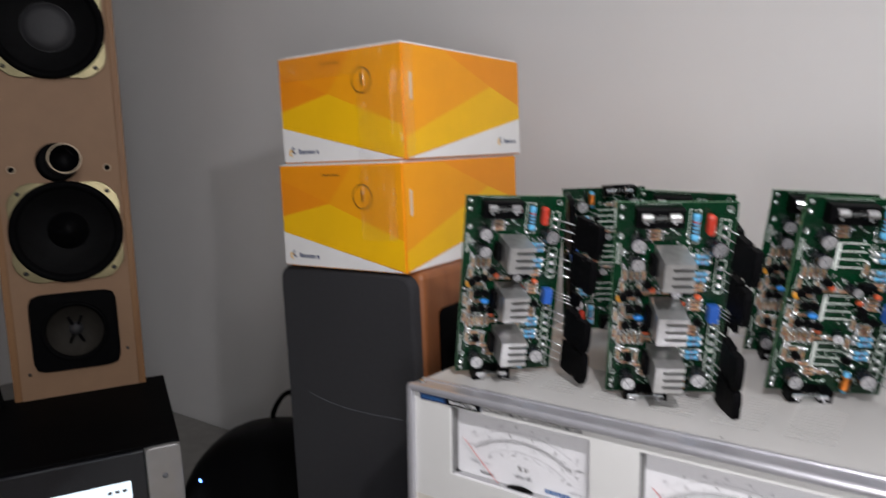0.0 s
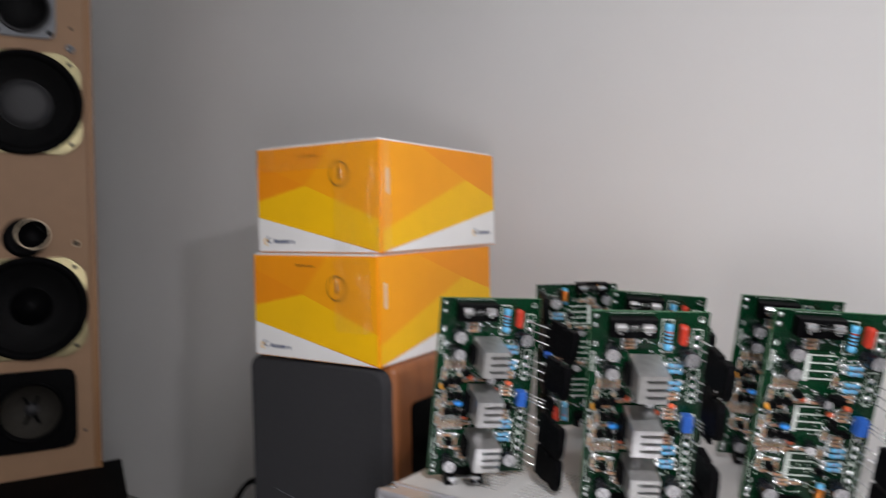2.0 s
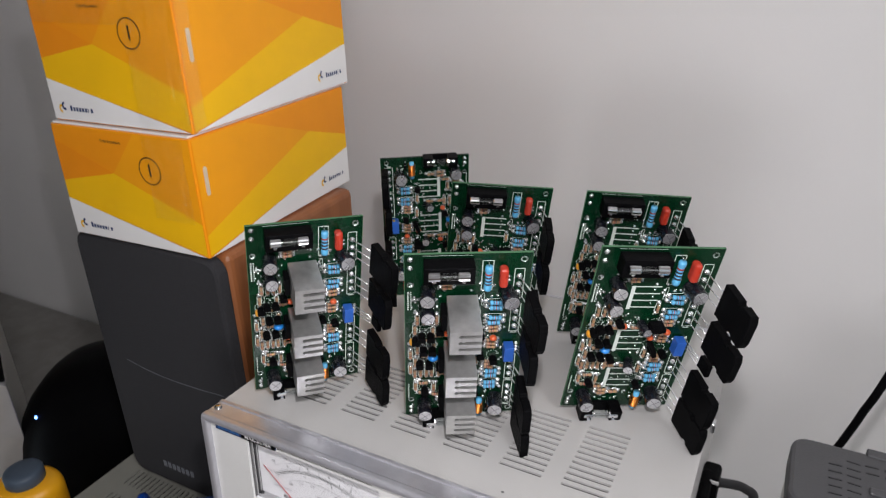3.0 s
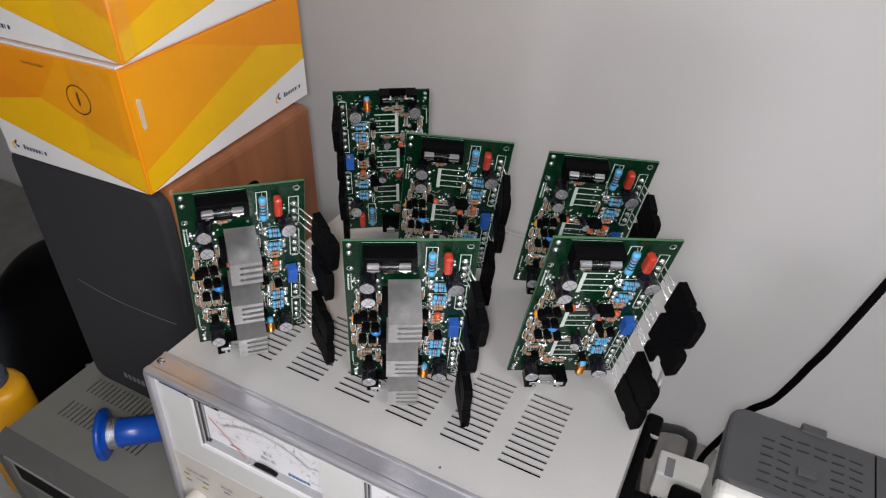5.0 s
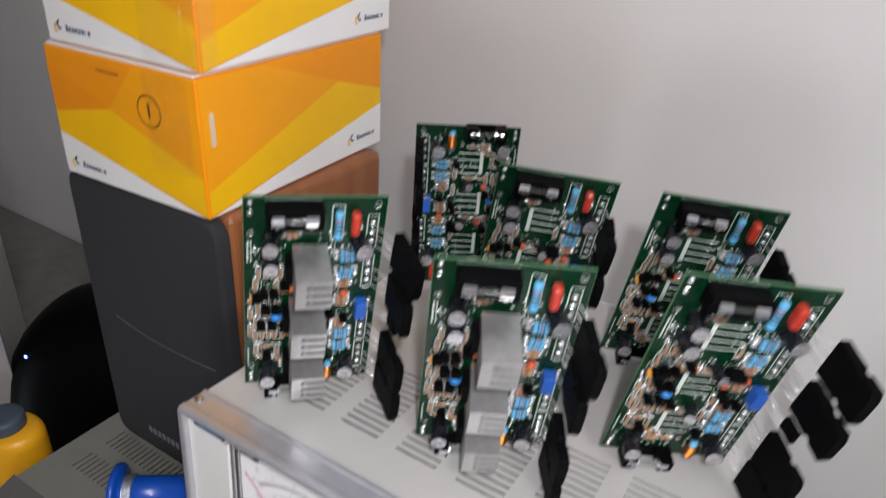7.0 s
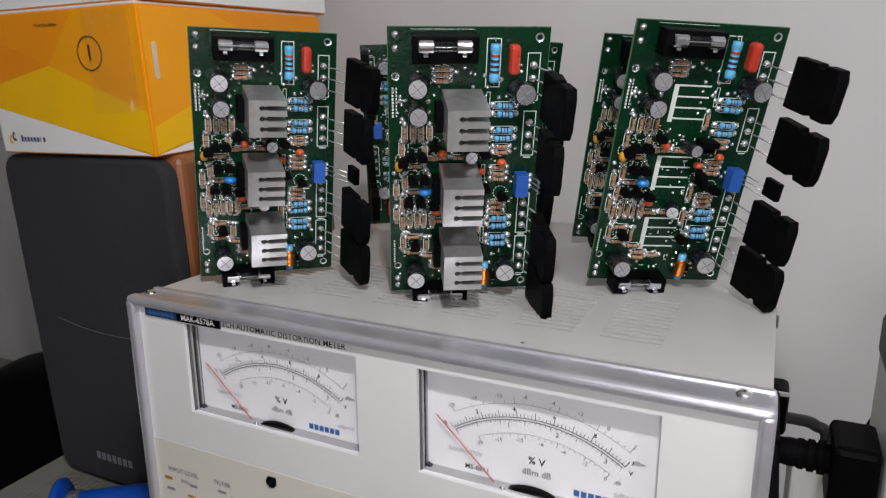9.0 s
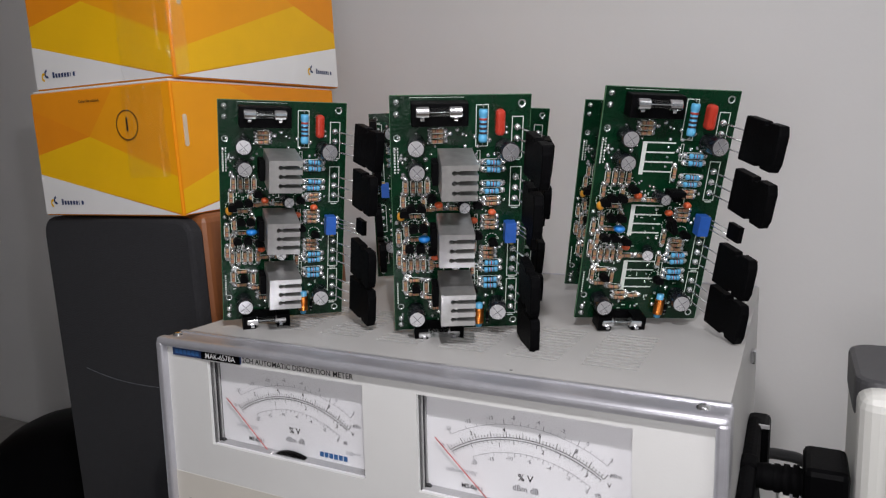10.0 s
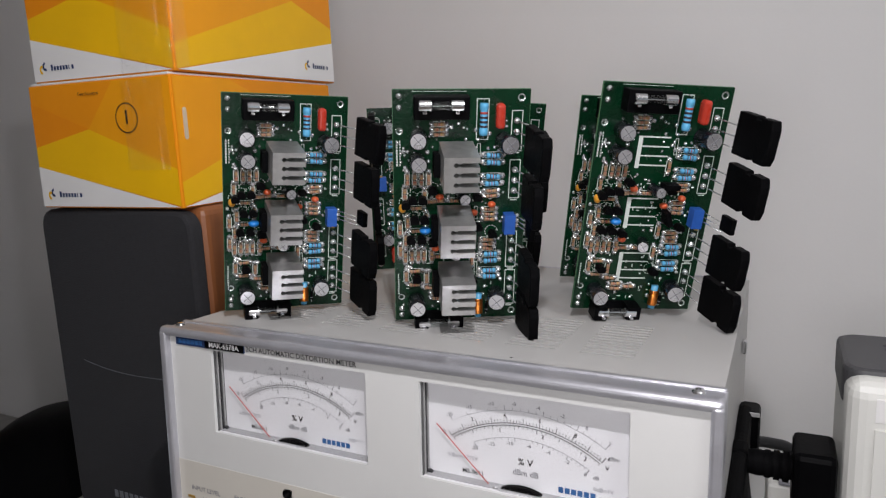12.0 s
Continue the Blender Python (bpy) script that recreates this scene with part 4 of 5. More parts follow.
# ---------- shipping boxes ----------
def build_box(x0, y0, z0, w, d, h, turn, taped, number_at, label):
    t = thing("shipping_box", pose(x0, y0, z0, 0, 0, turn), label, "cardboard box", "boxes on the speaker")
    bm = bmesh.new()
    add_box(bm, (0, 0, 0), (w, d, h), 0, 0.0012, 2)
    for v in bm.verts:
        f = math.sin(v.co.x / w * math.pi) * math.sin(v.co.z / h * math.pi)
        if v.co.y < 0.01:
            v.co.y -= 0.0015 * f
    bm.normal_update()
    part("carton", mesh_of(bm, "carton", ["orange"]), t, label="orange printed card carton")
    part("top_flap", box((0.002, 0.001, h), (w - 0.002, d - 0.001, h + 0.0016), "white_print", 0.0005), t, label="white edge of the top flap")
    part("flap_edge", box((0.001, 0.0005, h - 0.0016), (w - 0.001, d - 0.0005, h - 0.0002), "card"), t)

    def printed(name, pts, mat, level, face, label=""):
        o = 0.0003 * level
        bm = bmesh.new()
        if face == "front":
            vs = [bm.verts.new((a * w, -o - 0.0002, b * h)) for a, b in pts]
        else:
            vs = [bm.verts.new((w + o + 0.0002, a * d, b * h)) for a, b in pts]
        bm.faces.new(vs)
        return part(name, mesh_of(bm, name, [mat]), t, label=label)

    e = 0.008
    printed("print_patch", [(e, 0.34), (1 - e, 0.02), (1 - e, 0.30), (0.42, 0.63), (e, 0.50)], "yellow", 1, "front")
    printed("print_patch", [(e, 0.50), (0.42, 0.63), (0.12, 0.80), (e, 0.86)], "deep_orange", 1, "front")
    printed("print_patch", [(0.42, 0.63), (1 - e, 0.30), (1 - e, 0.985), (0.62, 0.985)], "amber", 1, "front")
    printed("white_corner", [(e, 0.012), (1 - e, 0.012), (e, 0.345)], "white_print", 2, "front")
    printed("print_patch", [(e, 0.02), (1 - e, 0.38), (1 - e, 0.52), (0.70, 0.70), (e, 0.20)], "yellow", 1, "side")
    printed("print_patch", [(e, 0.20), (0.70, 0.70), (0.30, 0.985), (e, 0.985)], "amber", 1, "side")
    printed("white_corner", [(e, 0.012), (1 - e, 0.012), (1 - e, 0.385)], "white_print", 2, "side")
    # circled figure, small lines and the maker's sign
    nx, nz = number_at
    bm = bmesh.new()
    arc_strip(bm, nx * w, nz * h, 0.0098, 0.0106, 0, 360, -0.0012, 40)
    part("figure_ring", mesh_of(bm, "figure_ring", ["ink"]), t)
    part("figure", lettering("1", 0.0135, "ink"), t, (nx * w, -0.0012, nz * h), (90, 0, 0))
    part("tape_note", lettering("Colar fita adesiva", 0.0030, "ink"), t, (w * 0.45, -0.0012, h * 0.905), (90, 0, 0))

    def sign(face):
        made = []
        for dx, dz, mat, up in ((0.0, 0.0, "yellow", 1), (0.0035, 0.0022, "navy", -1)):
            pts = [(dx + 0.0028 * math.cos(radians(a)) * (1 if r else 0.45), dz + up * 0.0032 * math.sin(radians(a)) * (1 if r else 0.45)) for r, rg in ((1, range(60, 300, 24)), (0, range(276, 40, -24))) for a in rg]
            made.append((pts, mat))
        for k in range(8):
            ww = 0.0021 if k != 6 else 0.0008
            bx = 0.0095 + 0.0031 * k
            made.append(([(bx, -0.0012), (bx + ww, -0.0012), (bx + ww, 0.0018 + (0.0012 if k == 0 else 0)), (bx, 0.0018 + (0.0012 if k == 0 else 0))], "navy"))
        for pts, mat in made:
            bm = bmesh.new()
            if face == "front":
                vs = [bm.verts.new((0.011 + a, -0.0012, 0.0095 + b)) for a, b in pts]
            else:
                vs = [bm.verts.new((w + 0.0012, d - 0.045 + a, 0.0125 + b)) for a, b in pts]
            bm.faces.new(vs)
            part("maker_sign", mesh_of(bm, "maker_sign", [mat]), t)

    sign("front"), sign("side")
    slot = part("hand_slot", prism(round_rect(0.0075, h * 0.52, 0.0110, h * 0.76, 0.0017), w + 0.0006, w + 0.0012, "card", "x"), t, label="torn pale slot in the card")
    if taped:
        part("tape", box((w - 0.047, -0.0021, 0.001), (w + 0.0009, -0.0017, h), "tape"), t, label="shiny clear packing tape")
        part("tape", box((w + 0.0015, -0.001, 0.001), (w + 0.0018, 0.012, h), "tape"), t, label="shiny clear packing tape")
        part("tape", box((0.0, -0.0021, h * 0.78), (w - 0.048, -0.0017, h), "tape"), t, label="shiny clear packing tape")
    else:
        part("tape", box((w - 0.044, -0.0021, h * 0.30), (w - 0.006, -0.0017, h * 0.98), "tape"), t, label="shiny clear packing tape")
    return t


build_box(-0.2065, 0.0778, 1.0552, 0.141, 0.194, 0.0912, 2.4, False, (0.70, 0.70), "orange and yellow printed cardboard box on the bookshelf speaker")
build_box(-0.2035, 0.0825, 1.1484, 0.139, 0.198, 0.0925, 2.4, True, (0.70, 0.72), "orange and yellow cardboard box wrapped in shiny tape")


# ---------- bookshelf speaker ----------
def build_speaker():
    t = thing("bookshelf_speaker", pose(0, 0, 0), "bookshelf speaker with grey cloth front and brown wood-grain sides", "speaker")
    x0, x1, y0, y1, z0, z1 = -0.222, -0.060, 0.083, 0.262, 0.7955, 1.0548
    part("cabinet", box((x0 + 0.002, y0 + 0.012, z0), (x1, y1, z1), "walnut", 0.006, 3), t, label="brown wood-grain vinyl cabinet")
    part("grille", prism(round_rect(x0, z0 + 0.001, x1 - 0.001, z1 - 0.0015, 0.014, 6), y0, y0 + 0.0125, "grille", bevel=0.003), t, label="dark grey cloth grille")
    bm = bmesh.new()
    pts = [(x0 + 0.030 + 0.114 * k / 14, y0 - 0.0002, 0.9255 + 0.0065 * (2 * (k / 14) - 1) ** 2 * (1 if k < 7 else 0.4)) for k in range(15)]
    add_tube(bm, pts, 0.00024, 5)
    part("seam_line", mesh_of(bm, "seam_line", ["grey_frame"]), t, label="thin pale curved line on the cloth")
    for k in range(7):
        part("maker_bar", box((-0.176 + 0.0058 * k, y0 - 0.0006, 0.8165), (-0.1725 + 0.0058 * k, y0 + 0.0005, 0.8225), "grey_frame"), t)
    cp = part("control_plate", prism(round_rect(y0 + 0.034, 0.845, y0 + 0.100, 1.020, 0.006), x1 - 0.001, x1 + 0.0012, "black", "x"), t, label="black plastic control plate on the side")
    for k in range(3):
        part("knob", lathe([(0.009, 0), (0.009, 0.008), (0.007, 0.0095), (0, 0.0095)], ["dark"], 20), cp, (x1 + 0.001, y0 + 0.067, 0.885 + 0.045 * k), (0, 90, 0))


build_speaker()


# ---------- low instrument on the bench ----------
def build_low_unit():
    t = thing("signal_generator", pose(0, 0, 0), "beige metal bench instrument with slotted top and grey front frame", "test instrument")
    x0, x1, y0, y1, z1 = -0.243, -0.004, -0.002, 0.29, 0.794
    sx = [(-0.2172 + 0.0056 * k, -0.2172 + 0.0056 * k + 0.0022) for k in range(19)]
    sy = [(0.0311, 0.0507), (0.0633, 0.0825), (0.0955, 0.115)]
    xs = [x0] + [v for g in sx for v in g] + [x1]
    ys = [y0] + [v for g in sy for v in g] + [y1]
    holes = [(1 + 2 * i, 1 + 2 * j) for i in range(19) for j in range(3)]
    part("top_cover", holed_plate(xs, ys, holes, z1 - 0.0015, z1, "beige"), t, label="beige painted top cover with slots")
    # shade behind these slots comes from an added black sheet too
    part("slot_shade_sheet", box((x0 + 0.002, y0 + 0.001, z1 - 0.008), (x1 - 0.002, y1 - 0.003, z1 - 0.006), "black"), t)
    part("side_panel", box((x0, y0, DESK_Z + 0.008), (x0 + 0.0015, y1, z1 - 0.0015), "beige"), t)
    part("side_panel", box((x1 - 0.0015, y0, DESK_Z + 0.008), (x1, y1, z1 - 0.0015), "beige"), t)
    part("rear_panel", box((x0 + 0.0015, y1 - 0.0015, DESK_Z + 0.008), (x1 - 0.0015, y1, z1 - 0.0015), "beige"), t)
    part("bottom_panel", box((x0 + 0.0015, y0, DESK_Z + 0.008), (x1 - 0.0015, y1 - 0.0015, DESK_Z + 0.010), "dark"), t)
    bm = bmesh.new()
    add_prism(bm, [(y0, z1 + 0.0005), (y0 - 0.012, z1 - 0.004), (y0 - 0.018, z1 - 0.011), (y0 - 0.018, z1 - 0.014), (y0, z1 - 0.014)], x0 - 0.003, x1 + 0.001, 0, "x")
    add_box(bm, (x0 - 0.003, y0 - 0.018, DESK_Z + 0.008), (x0 + 0.010, y0, z1 - 0.0135), 0, 0.001)
    add_box(bm, (x1 - 0.010, y0 - 0.018, DESK_Z + 0.008), (x1 + 0.001, y0, z1 - 0.0135), 0, 0.001)
    add_box(bm, (x0 - 0.003, y0 - 0.018, DESK_Z + 0.008), (x1 + 0.001, y0, DESK_Z + 0.018), 0, 0.001)
    part("front_frame", mesh_of(bm, "front_frame", ["bezel_grey"]), t, label="grey moulded front frame")
    part("front_panel", box((x0 + 0.010, y0 - 0.010, DESK_Z + 0.018), (x1 - 0.010, y0 - 0.006, z1 - 0.017), "beige"), t)
    part("display_window", box((x0 + 0.014, y0 - 0.0150, z1 - 0.050), (x1 - 0.060, y0 - 0.0098, z1 - 0.0165), "black", 0.0006), t, label="dark smoked display window")
    part("window_rim", holed_plate([x0 + 0.011, x0 + 0.014, x1 - 0.060, x1 - 0.057], [z1 - 0.053, z1 - 0.050, z1 - 0.0165, z1 - 0.0150], [(1, 1)], y0 - 0.0165, y0 - 0.0098, "beige", "y"), t, label="pale raised window rim")
    part("title_strip", box((x0 + 0.014, y0 - 0.0190, z1 - 0.0138), (x1 - 0.060, y0 - 0.0178, z1 - 0.0112), "silver"), t)
    for k in range(4):
        part("push_button", box((x0 + 0.03 + 0.02 * k, y0 - 0.016, DESK_Z + 0.026), (x0 + 0.042 + 0.02 * k, y0 - 0.010, DESK_Z + 0.036), "bezel_grey", 0.001), t)
    for fx in (x0 + 0.02, x1 - 0.02):
        for fy in (0.03, y1 - 0.03):
            part("foot", lathe([(0, 0), (0.008, 0), (0.0095, 0.008), (0, 0.008)], ["rubber"], 14), t, (fx, fy, DESK_Z))


build_low_unit()


# ---------- solder wire spool ----------
def build_spool():
    t = thing("wire_spool", pose(-0.1405, 0.023, 0.8170, 0, 0, 37), "empty blue plastic wire spool lying on the beige instrument", "spool")
    m = pose(0, 0, 0, 0, 90, 0)
    bm = bmesh.new()
    add_lathe(bm, [(0.006, 0.0), (0.0200, 0.0), (0.0228, 0.0014), (0.0228, 0.0046), (0.0205, 0.0063), (0.0126, 0.0068), (0.0122, 0.0700), (0.0205, 0.0715), (0.0228, 0.0730), (0.0228, 0.0762), (0.0200, 0.0775), (0.006, 0.0775), (0.006, 0.0)], 36, None, m)
    part("reel", mesh_of(bm, "reel", ["spool_blue"]), t, label="glossy blue plastic reel")
    bm = bmesh.new()
    for k in range(5):
        z = 0.0080 + 0.0016 * k
        add_lathe(bm, [(0.0120, z), (0.0136, z + 0.0003), (0.0139, z + 0.0008), (0.0136, z + 0.0013), (0.0120, z + 0.0016)], 30, None, m)
    part("wire_remnant", mesh_of(bm, "wire_remnant", ["solder"]), t, label="few turns of bright solder wire")


build_spool()


# ---------- yellow bottle ----------
def build_bottle():
    t = thing("glue_bottle", pose(-0.3300, 0.0330, DESK_Z, 0, 0, 25), "yellow plastic bottle with a slate grey round cap", "bottle")
    bm = bmesh.new()
    add_lathe(bm, [(0, 0), (0.026, 0.0), (0.0285, 0.003), (0.0285, 0.144), (0.0280, 0.149), (0.0262, 0.1535), (0.0225, 0.156), (0.016, 0.157), (0, 0.157)], 36)
    bmesh.ops.scale(bm, vec=(1.22, 0.95, 1), verts=bm.verts)
    part("body", mesh_of(bm, "body", ["bottle"]), t)
    part("cap", lathe([(0.0180, 0), (0.0185, 0.001), (0.0185, 0.0110), (0.0175, 0.0130), (0.013, 0.0142), (0, 0.0145)], ["cap_grey"], 36), t, (0, 0, 0.1568), label="slate grey round cap")


build_bottle()


# ---------- black charger dock with a blue light ----------
def build_dock():
    t = thing("black_case", pose(-0.395, 0.205, DESK_Z, 0, 0, 30), "glossy black rounded case with a small blue light", "electronic case")
    bm = bmesh.new()
    bmesh.ops.create_uvsphere(bm, u_segments=32, v_segments=20, radius=1.0)
    for v in bm.verts:
        q = v.co.copy()
        for i, s in enumerate((0.135, 0.105, 0.192)):
            v.co[i] = math.copysign(abs(q[i]) ** 0.72, q[i]) * s
        v.co.z = max(v.co.z, 0.0)
    part("shell", mesh_of(bm, "shell", ["black"], True), t, label="glossy black plastic shell")
    part("blue_light", lathe([(0, 0.0012), (0.0016, 0.0009), (0.002, 0)], ["led"], 12), t, (-0.0769, -0.0682, 0.1491), (70, 0, -25), "small lit blue indicator")
    for k in range(2):
        part("print_bar", box((0.020 + 0.022 * k, -0.1005, 0.090), (0.036 + 0.022 * k, -0.0970, 0.096), "grey_ink"), t)
    c = tagged(part("black_cable", tube([(-0.33, 0.30, 0.805), (-0.345, 0.28, 0.835), (-0.375, 0.255, 0.848), (-0.412, 0.240, 0.842), (-0.430, 0.232, 0.822), (-0.434, 0.228, 0.800), (-0.425, 0.235, 0.785)], 0.0036, "rubber")), "looped black power cord lying on the black case", "cable")
    c2 = tagged(part("black_cable", tube([(-0.30, 0.31, 0.83), (-0.325, 0.285, 0.862), (-0.350, 0.272, 0.868), (-0.372, 0.264, 0.852), (-0.385, 0.258, 0.815), (-0.39, 0.25, 0.795)], 0.0036, "rubber")), "looped black power cord lying on the black case", "cable")


build_dock()


# ---------- tower speaker on the receiver ----------
def ring(outer, r, cx, cz, y0, y1, mat, bevel=0.0, corners=()):
    """A plate between a round hole of radius r and the outline outer(angle), from y0 to y1."""
    angles = sorted({2 * math.pi * k / 48 for k in range(48)} | {a % (2 * math.pi) for a in corners})
    bm = bmesh.new()
    rows = []
    for a in angles:
        q = outer(a)
        rows.append([bm.verts.new((cx + k * math.cos(a), y, cz + k * math.sin(a))) for k, y in ((r, y1), (r, y0), (q - bevel, y0), (q, y0 + bevel), (q, y1))])
    for a, b in zip(rows, rows[1:] + rows[:1]):
        for k in range(5):
            bm.faces.new((a[k], a[(k + 1) % 5], b[(k + 1) % 5], b[k]))
    bmesh.ops.recalc_face_normals(bm, faces=bm.faces[:])
    return mesh_of(bm, "ring", [mat])


def rect_outline(x0, z0, x1, z1, cx, cz, n=2.0):
    """Distance to a rectangle's edge by angle, and the angles of its corners."""
    def out(a):
        c, s = math.cos(a), math.sin(a)
        return min(((x1 - cx) / c if c > 1e-9 else 9), ((x0 - cx) / c if c < -1e-9 else 9), ((z1 - cz) / s if s > 1e-9 else 9), ((z0 - cz) / s if s < -1e-9 else 9))
    return out, [math.atan2(z - cz, x - cx) for x in (x0, x1) for z in (z0, z1)]


def rounded(half, p=7.0):
    return lambda a: half / (abs(math.cos(a)) ** p + abs(math.sin(a)) ** p) ** (1 / p)


def cone_mesh(r, depth, rim, cone):
    return lathe([(r, 0.0), (r * 0.985, 0.004), (r * 0.93, 0.006), (r * 0.87, 0.003), (r * 0.84, 0.0), (r * 0.66, -depth * 0.45), (r * 0.36, -depth), (0, -depth)], [rim, cone], 44, [0, 0, 0, 0, 1, 1, 1], "cone")


def woofer(parent, x, z, r, cap):
    w = part("woofer", cone_mesh(r, 0.026, "rubber", "cone"), parent, (x, -0.0036, z), (90, 0, 0), "black cone woofer")

    def outline(a):
        d = abs(((math.degrees(a) % 90) - 45))
        return r * (1.17 if d < 11 else 1.17 - (d - 11) / 16 * 0.17 if d < 27 else 1.0)
    part("frame", ring(outline, r * 0.97, 0, 0, -0.0038, -0.0003, "basket", 0.0006), w, (0, 0, -0.0036), (-90, 0, 0), "yellowish zinc-plated frame")
    if cap == "flat":
        part("dust_cap", lathe([(r * 0.455, -0.020), (r * 0.44, -0.0165), (r * 0.3, -0.013), (0, -0.0115)], ["dustcap"], 32), w, label="grey domed dust cap")
        part("cap_ring", lathe([(r * 0.466, -0.0195), (r * 0.461, -0.0178), (r * 0.452, -0.0178)], ["mid_grey"], 32), w)
    else:
        part("phase_plug", lathe([(r * 0.38, -0.026), (r * 0.26, -0.018), (r * 0.12, -0.010), (0, -0.008)], ["black"], 24), w, label="glossy black centre cap")
    for a in range(45, 360, 90):
        part("screw", lathe([(0, 0.0016), (0.0022, 0.0014), (0.0032, 0)], ["dark"], 12), w, (r * 1.09 * math.cos(radians(a)), r * 1.09 * math.sin(radians(a)), 0.0002))


def build_tower():
    d = Vector((0.48, 0.877, 0)).normalized()
    y = Vector((-d.y, d.x, 0))
    W, D, H, K = 0.1745, 0.13, 0.95, 0.941
    o = Vector((-0.7350, 0.1290, 0.8202)) - (W / 2 + 0.0062) * d
    m = Matrix(((d.x, y.x, 0, o.x), (d.y, y.y, 0, o.y), (0, 0, 1, o.z), (0, 0, 0, 1))) @ pose(0, 0, 0, 0, 0.75, 0)
    t = thing("tower_speaker", m, "tall tan home-built tower speaker with black cones and oak edges", "speaker")
    xa, xb = 0.0100, W - 0.0100
    # front board in pieces round the drivers' openings
    rows = [(0.0945 * K, 0.2425, 0.0720), (0.0947 * K, 0.5310, 0.0720), (0.0965 * K, 0.6605, 0.0345), (0.0947 * K, 0.792, 0.0720), (0.092 * K, 0.0965, 0.044)]
    half = {0.2425: 0.078, 0.5310: 0.078, 0.6605: 0.045, 0.792: 0.078, 0.0965: 0.055}
    baffle = thing("baffle", pose(0, 0, 0), "plain tan hardboard front", "")
    baffle.parent = t
    del baffle["label"]
    z = 0.0
    for cx, cz, r in sorted(rows, key=lambda q: q[1]):
        z0, z1 = cz - half[cz], cz + half[cz]
        if z0 > z + 1e-5:
            part("board", box((xa, 0, z), (xb, 0.015, z0), "mdf"), baffle)
        fn, corners = rect_outline(xa, z0, xb, z1, cx, cz)
        part("board", ring(fn, r, cx, cz, 0.0, 0.015, "mdf", 0.0, corners), baffle)
        z = z1
    part("board", box((xa, 0, z), (xb, 0.015, H), "mdf"), baffle)
    part("side", box((0, -0.0005, 0.0), (xa, D, H), "oak", 0.001), t, label="oak-veneered side panel")
    part("side", box((xb, -0.0005, 0.0), (W, D, H), "oak", 0.001), t, label="oak-veneered side panel")
    part("back", box((xa, D - 0.015, 0.0), (xb, D, H), "mdf"), t)
    part("top", box((xa, 0.015, H - 0.015), (xb, D - 0.015, H), "oak"), t)
    woofer(t, 0.0947 * K, 0.792, 0.0735, "flat")
    woofer(t, 0.0947 * K, 0.5310, 0.0735, "flat")
    woofer(t, 0.0945 * K, 0.2425, 0.0735, "plug")
    sd = part("midrange", ring(rounded(0.0395), 0.0345, 0, 0, -0.0045, -0.0003, "grey_frame", 0.0010), t, (0.0965 * K, 0, 0.6605), (0, 0, 0), "small driver in a grey square frame")
    part("cone", cone_mesh(0.0350, 0.014, "dustcap", "cone"), sd, (0, -0.0040, 0), (90, 0, 0))
    for sx in (-1, 1):
        for sz in (-1, 1):
            part("screw", lathe([(0, 0.001), (0.0032, 0.0008), (0.0036, 0)], ["black"], 12), sd, (sx * 0.0315, -0.0045, sz * 0.0315), (90, 0, 0))
    ld = part("lower_driver", ring(rounded(0.0572, 9.0), 0.044, 0, 0, -0.006, -0.0003, "black", 0.0015), t, (0.092 * K, 0, 0.0965), (0, 0, 0), "square black lower driver with a brown cone")
    part("cone", cone_mesh(0.0445, 0.018, "rubber", "paper_cone"), ld, (0, -0.005, 0), (90, 0, 0))
    part("centre_cap", lathe([(0.010, -0.018), (0.008, -0.012), (0, -0.009)], ["dustcap"], 20), ld, (0, -0.005, 0), (90, 0, 0))
    for a in (115, 65, 245, 295):
        part("spider_rib", box((-0.002, -0.004, 0.008), (0.002, -0.0015, 0.022), "black"), ld, (0, 0.010, 0), (0, a + 90, 0))
    # projecting port tube
    part("port_hole", lathe([(0.0275, 0.0), (0.0275, 0.0010), (0.0215, 0.0012), (0.0, 0.0012)], ["black"], 28), t, (0.090 * K, -0.0002, 0.3420), (90, 0, 0))
    part("port_tube", lathe([(0.0215, 0.0), (0.0215, 0.026), (0.0195, 0.0265), (0.0190, 0.003), (0.0, 0.003)], ["dark", "card", "black"], 28, [0, 1, 2, 2]), t, (0.0985 * K, -0.001, 0.3440), (83, 0, 8), "projecting dark cardboard port tube")
    for x, z in ((0.0295, 0.333), (0.1575, 0.333)):
        part("peg_hole", lathe([(0.0052, 0), (0.0052, 0.0012), (0.0040, 0.0014), (0.0036, 0.0004), (0, 0.0002)], ["card", "black"], 16, [0, 0, 1, 1]), t, (x * K, -0.0002, z), (90, 0, 0), "dark peg hole")
    for x, z in ((0.0305, 0.615), (0.1565, 0.6105)):
        part("peg", lathe([(0.0055, 0), (0.0055, 0.004), (0.0025, 0.0045), (0.002, 0.002), (0, 0.002)], ["grey_frame"], 16), t, (x * K, -0.0002, z), (90, 0, 0), "grey plastic peg socket")
    for x, z in ((0.024, 0.038), (0.163, 0.060), (0.146, 0.688), (0.158, 0.640)):
        part("nail", lathe([(0, 0.002), (0.002, 0.0016), (0.0024, 0)], ["dark"], 10), t, (x * K, -0.0002, z), (90, 0, 0))


build_tower()


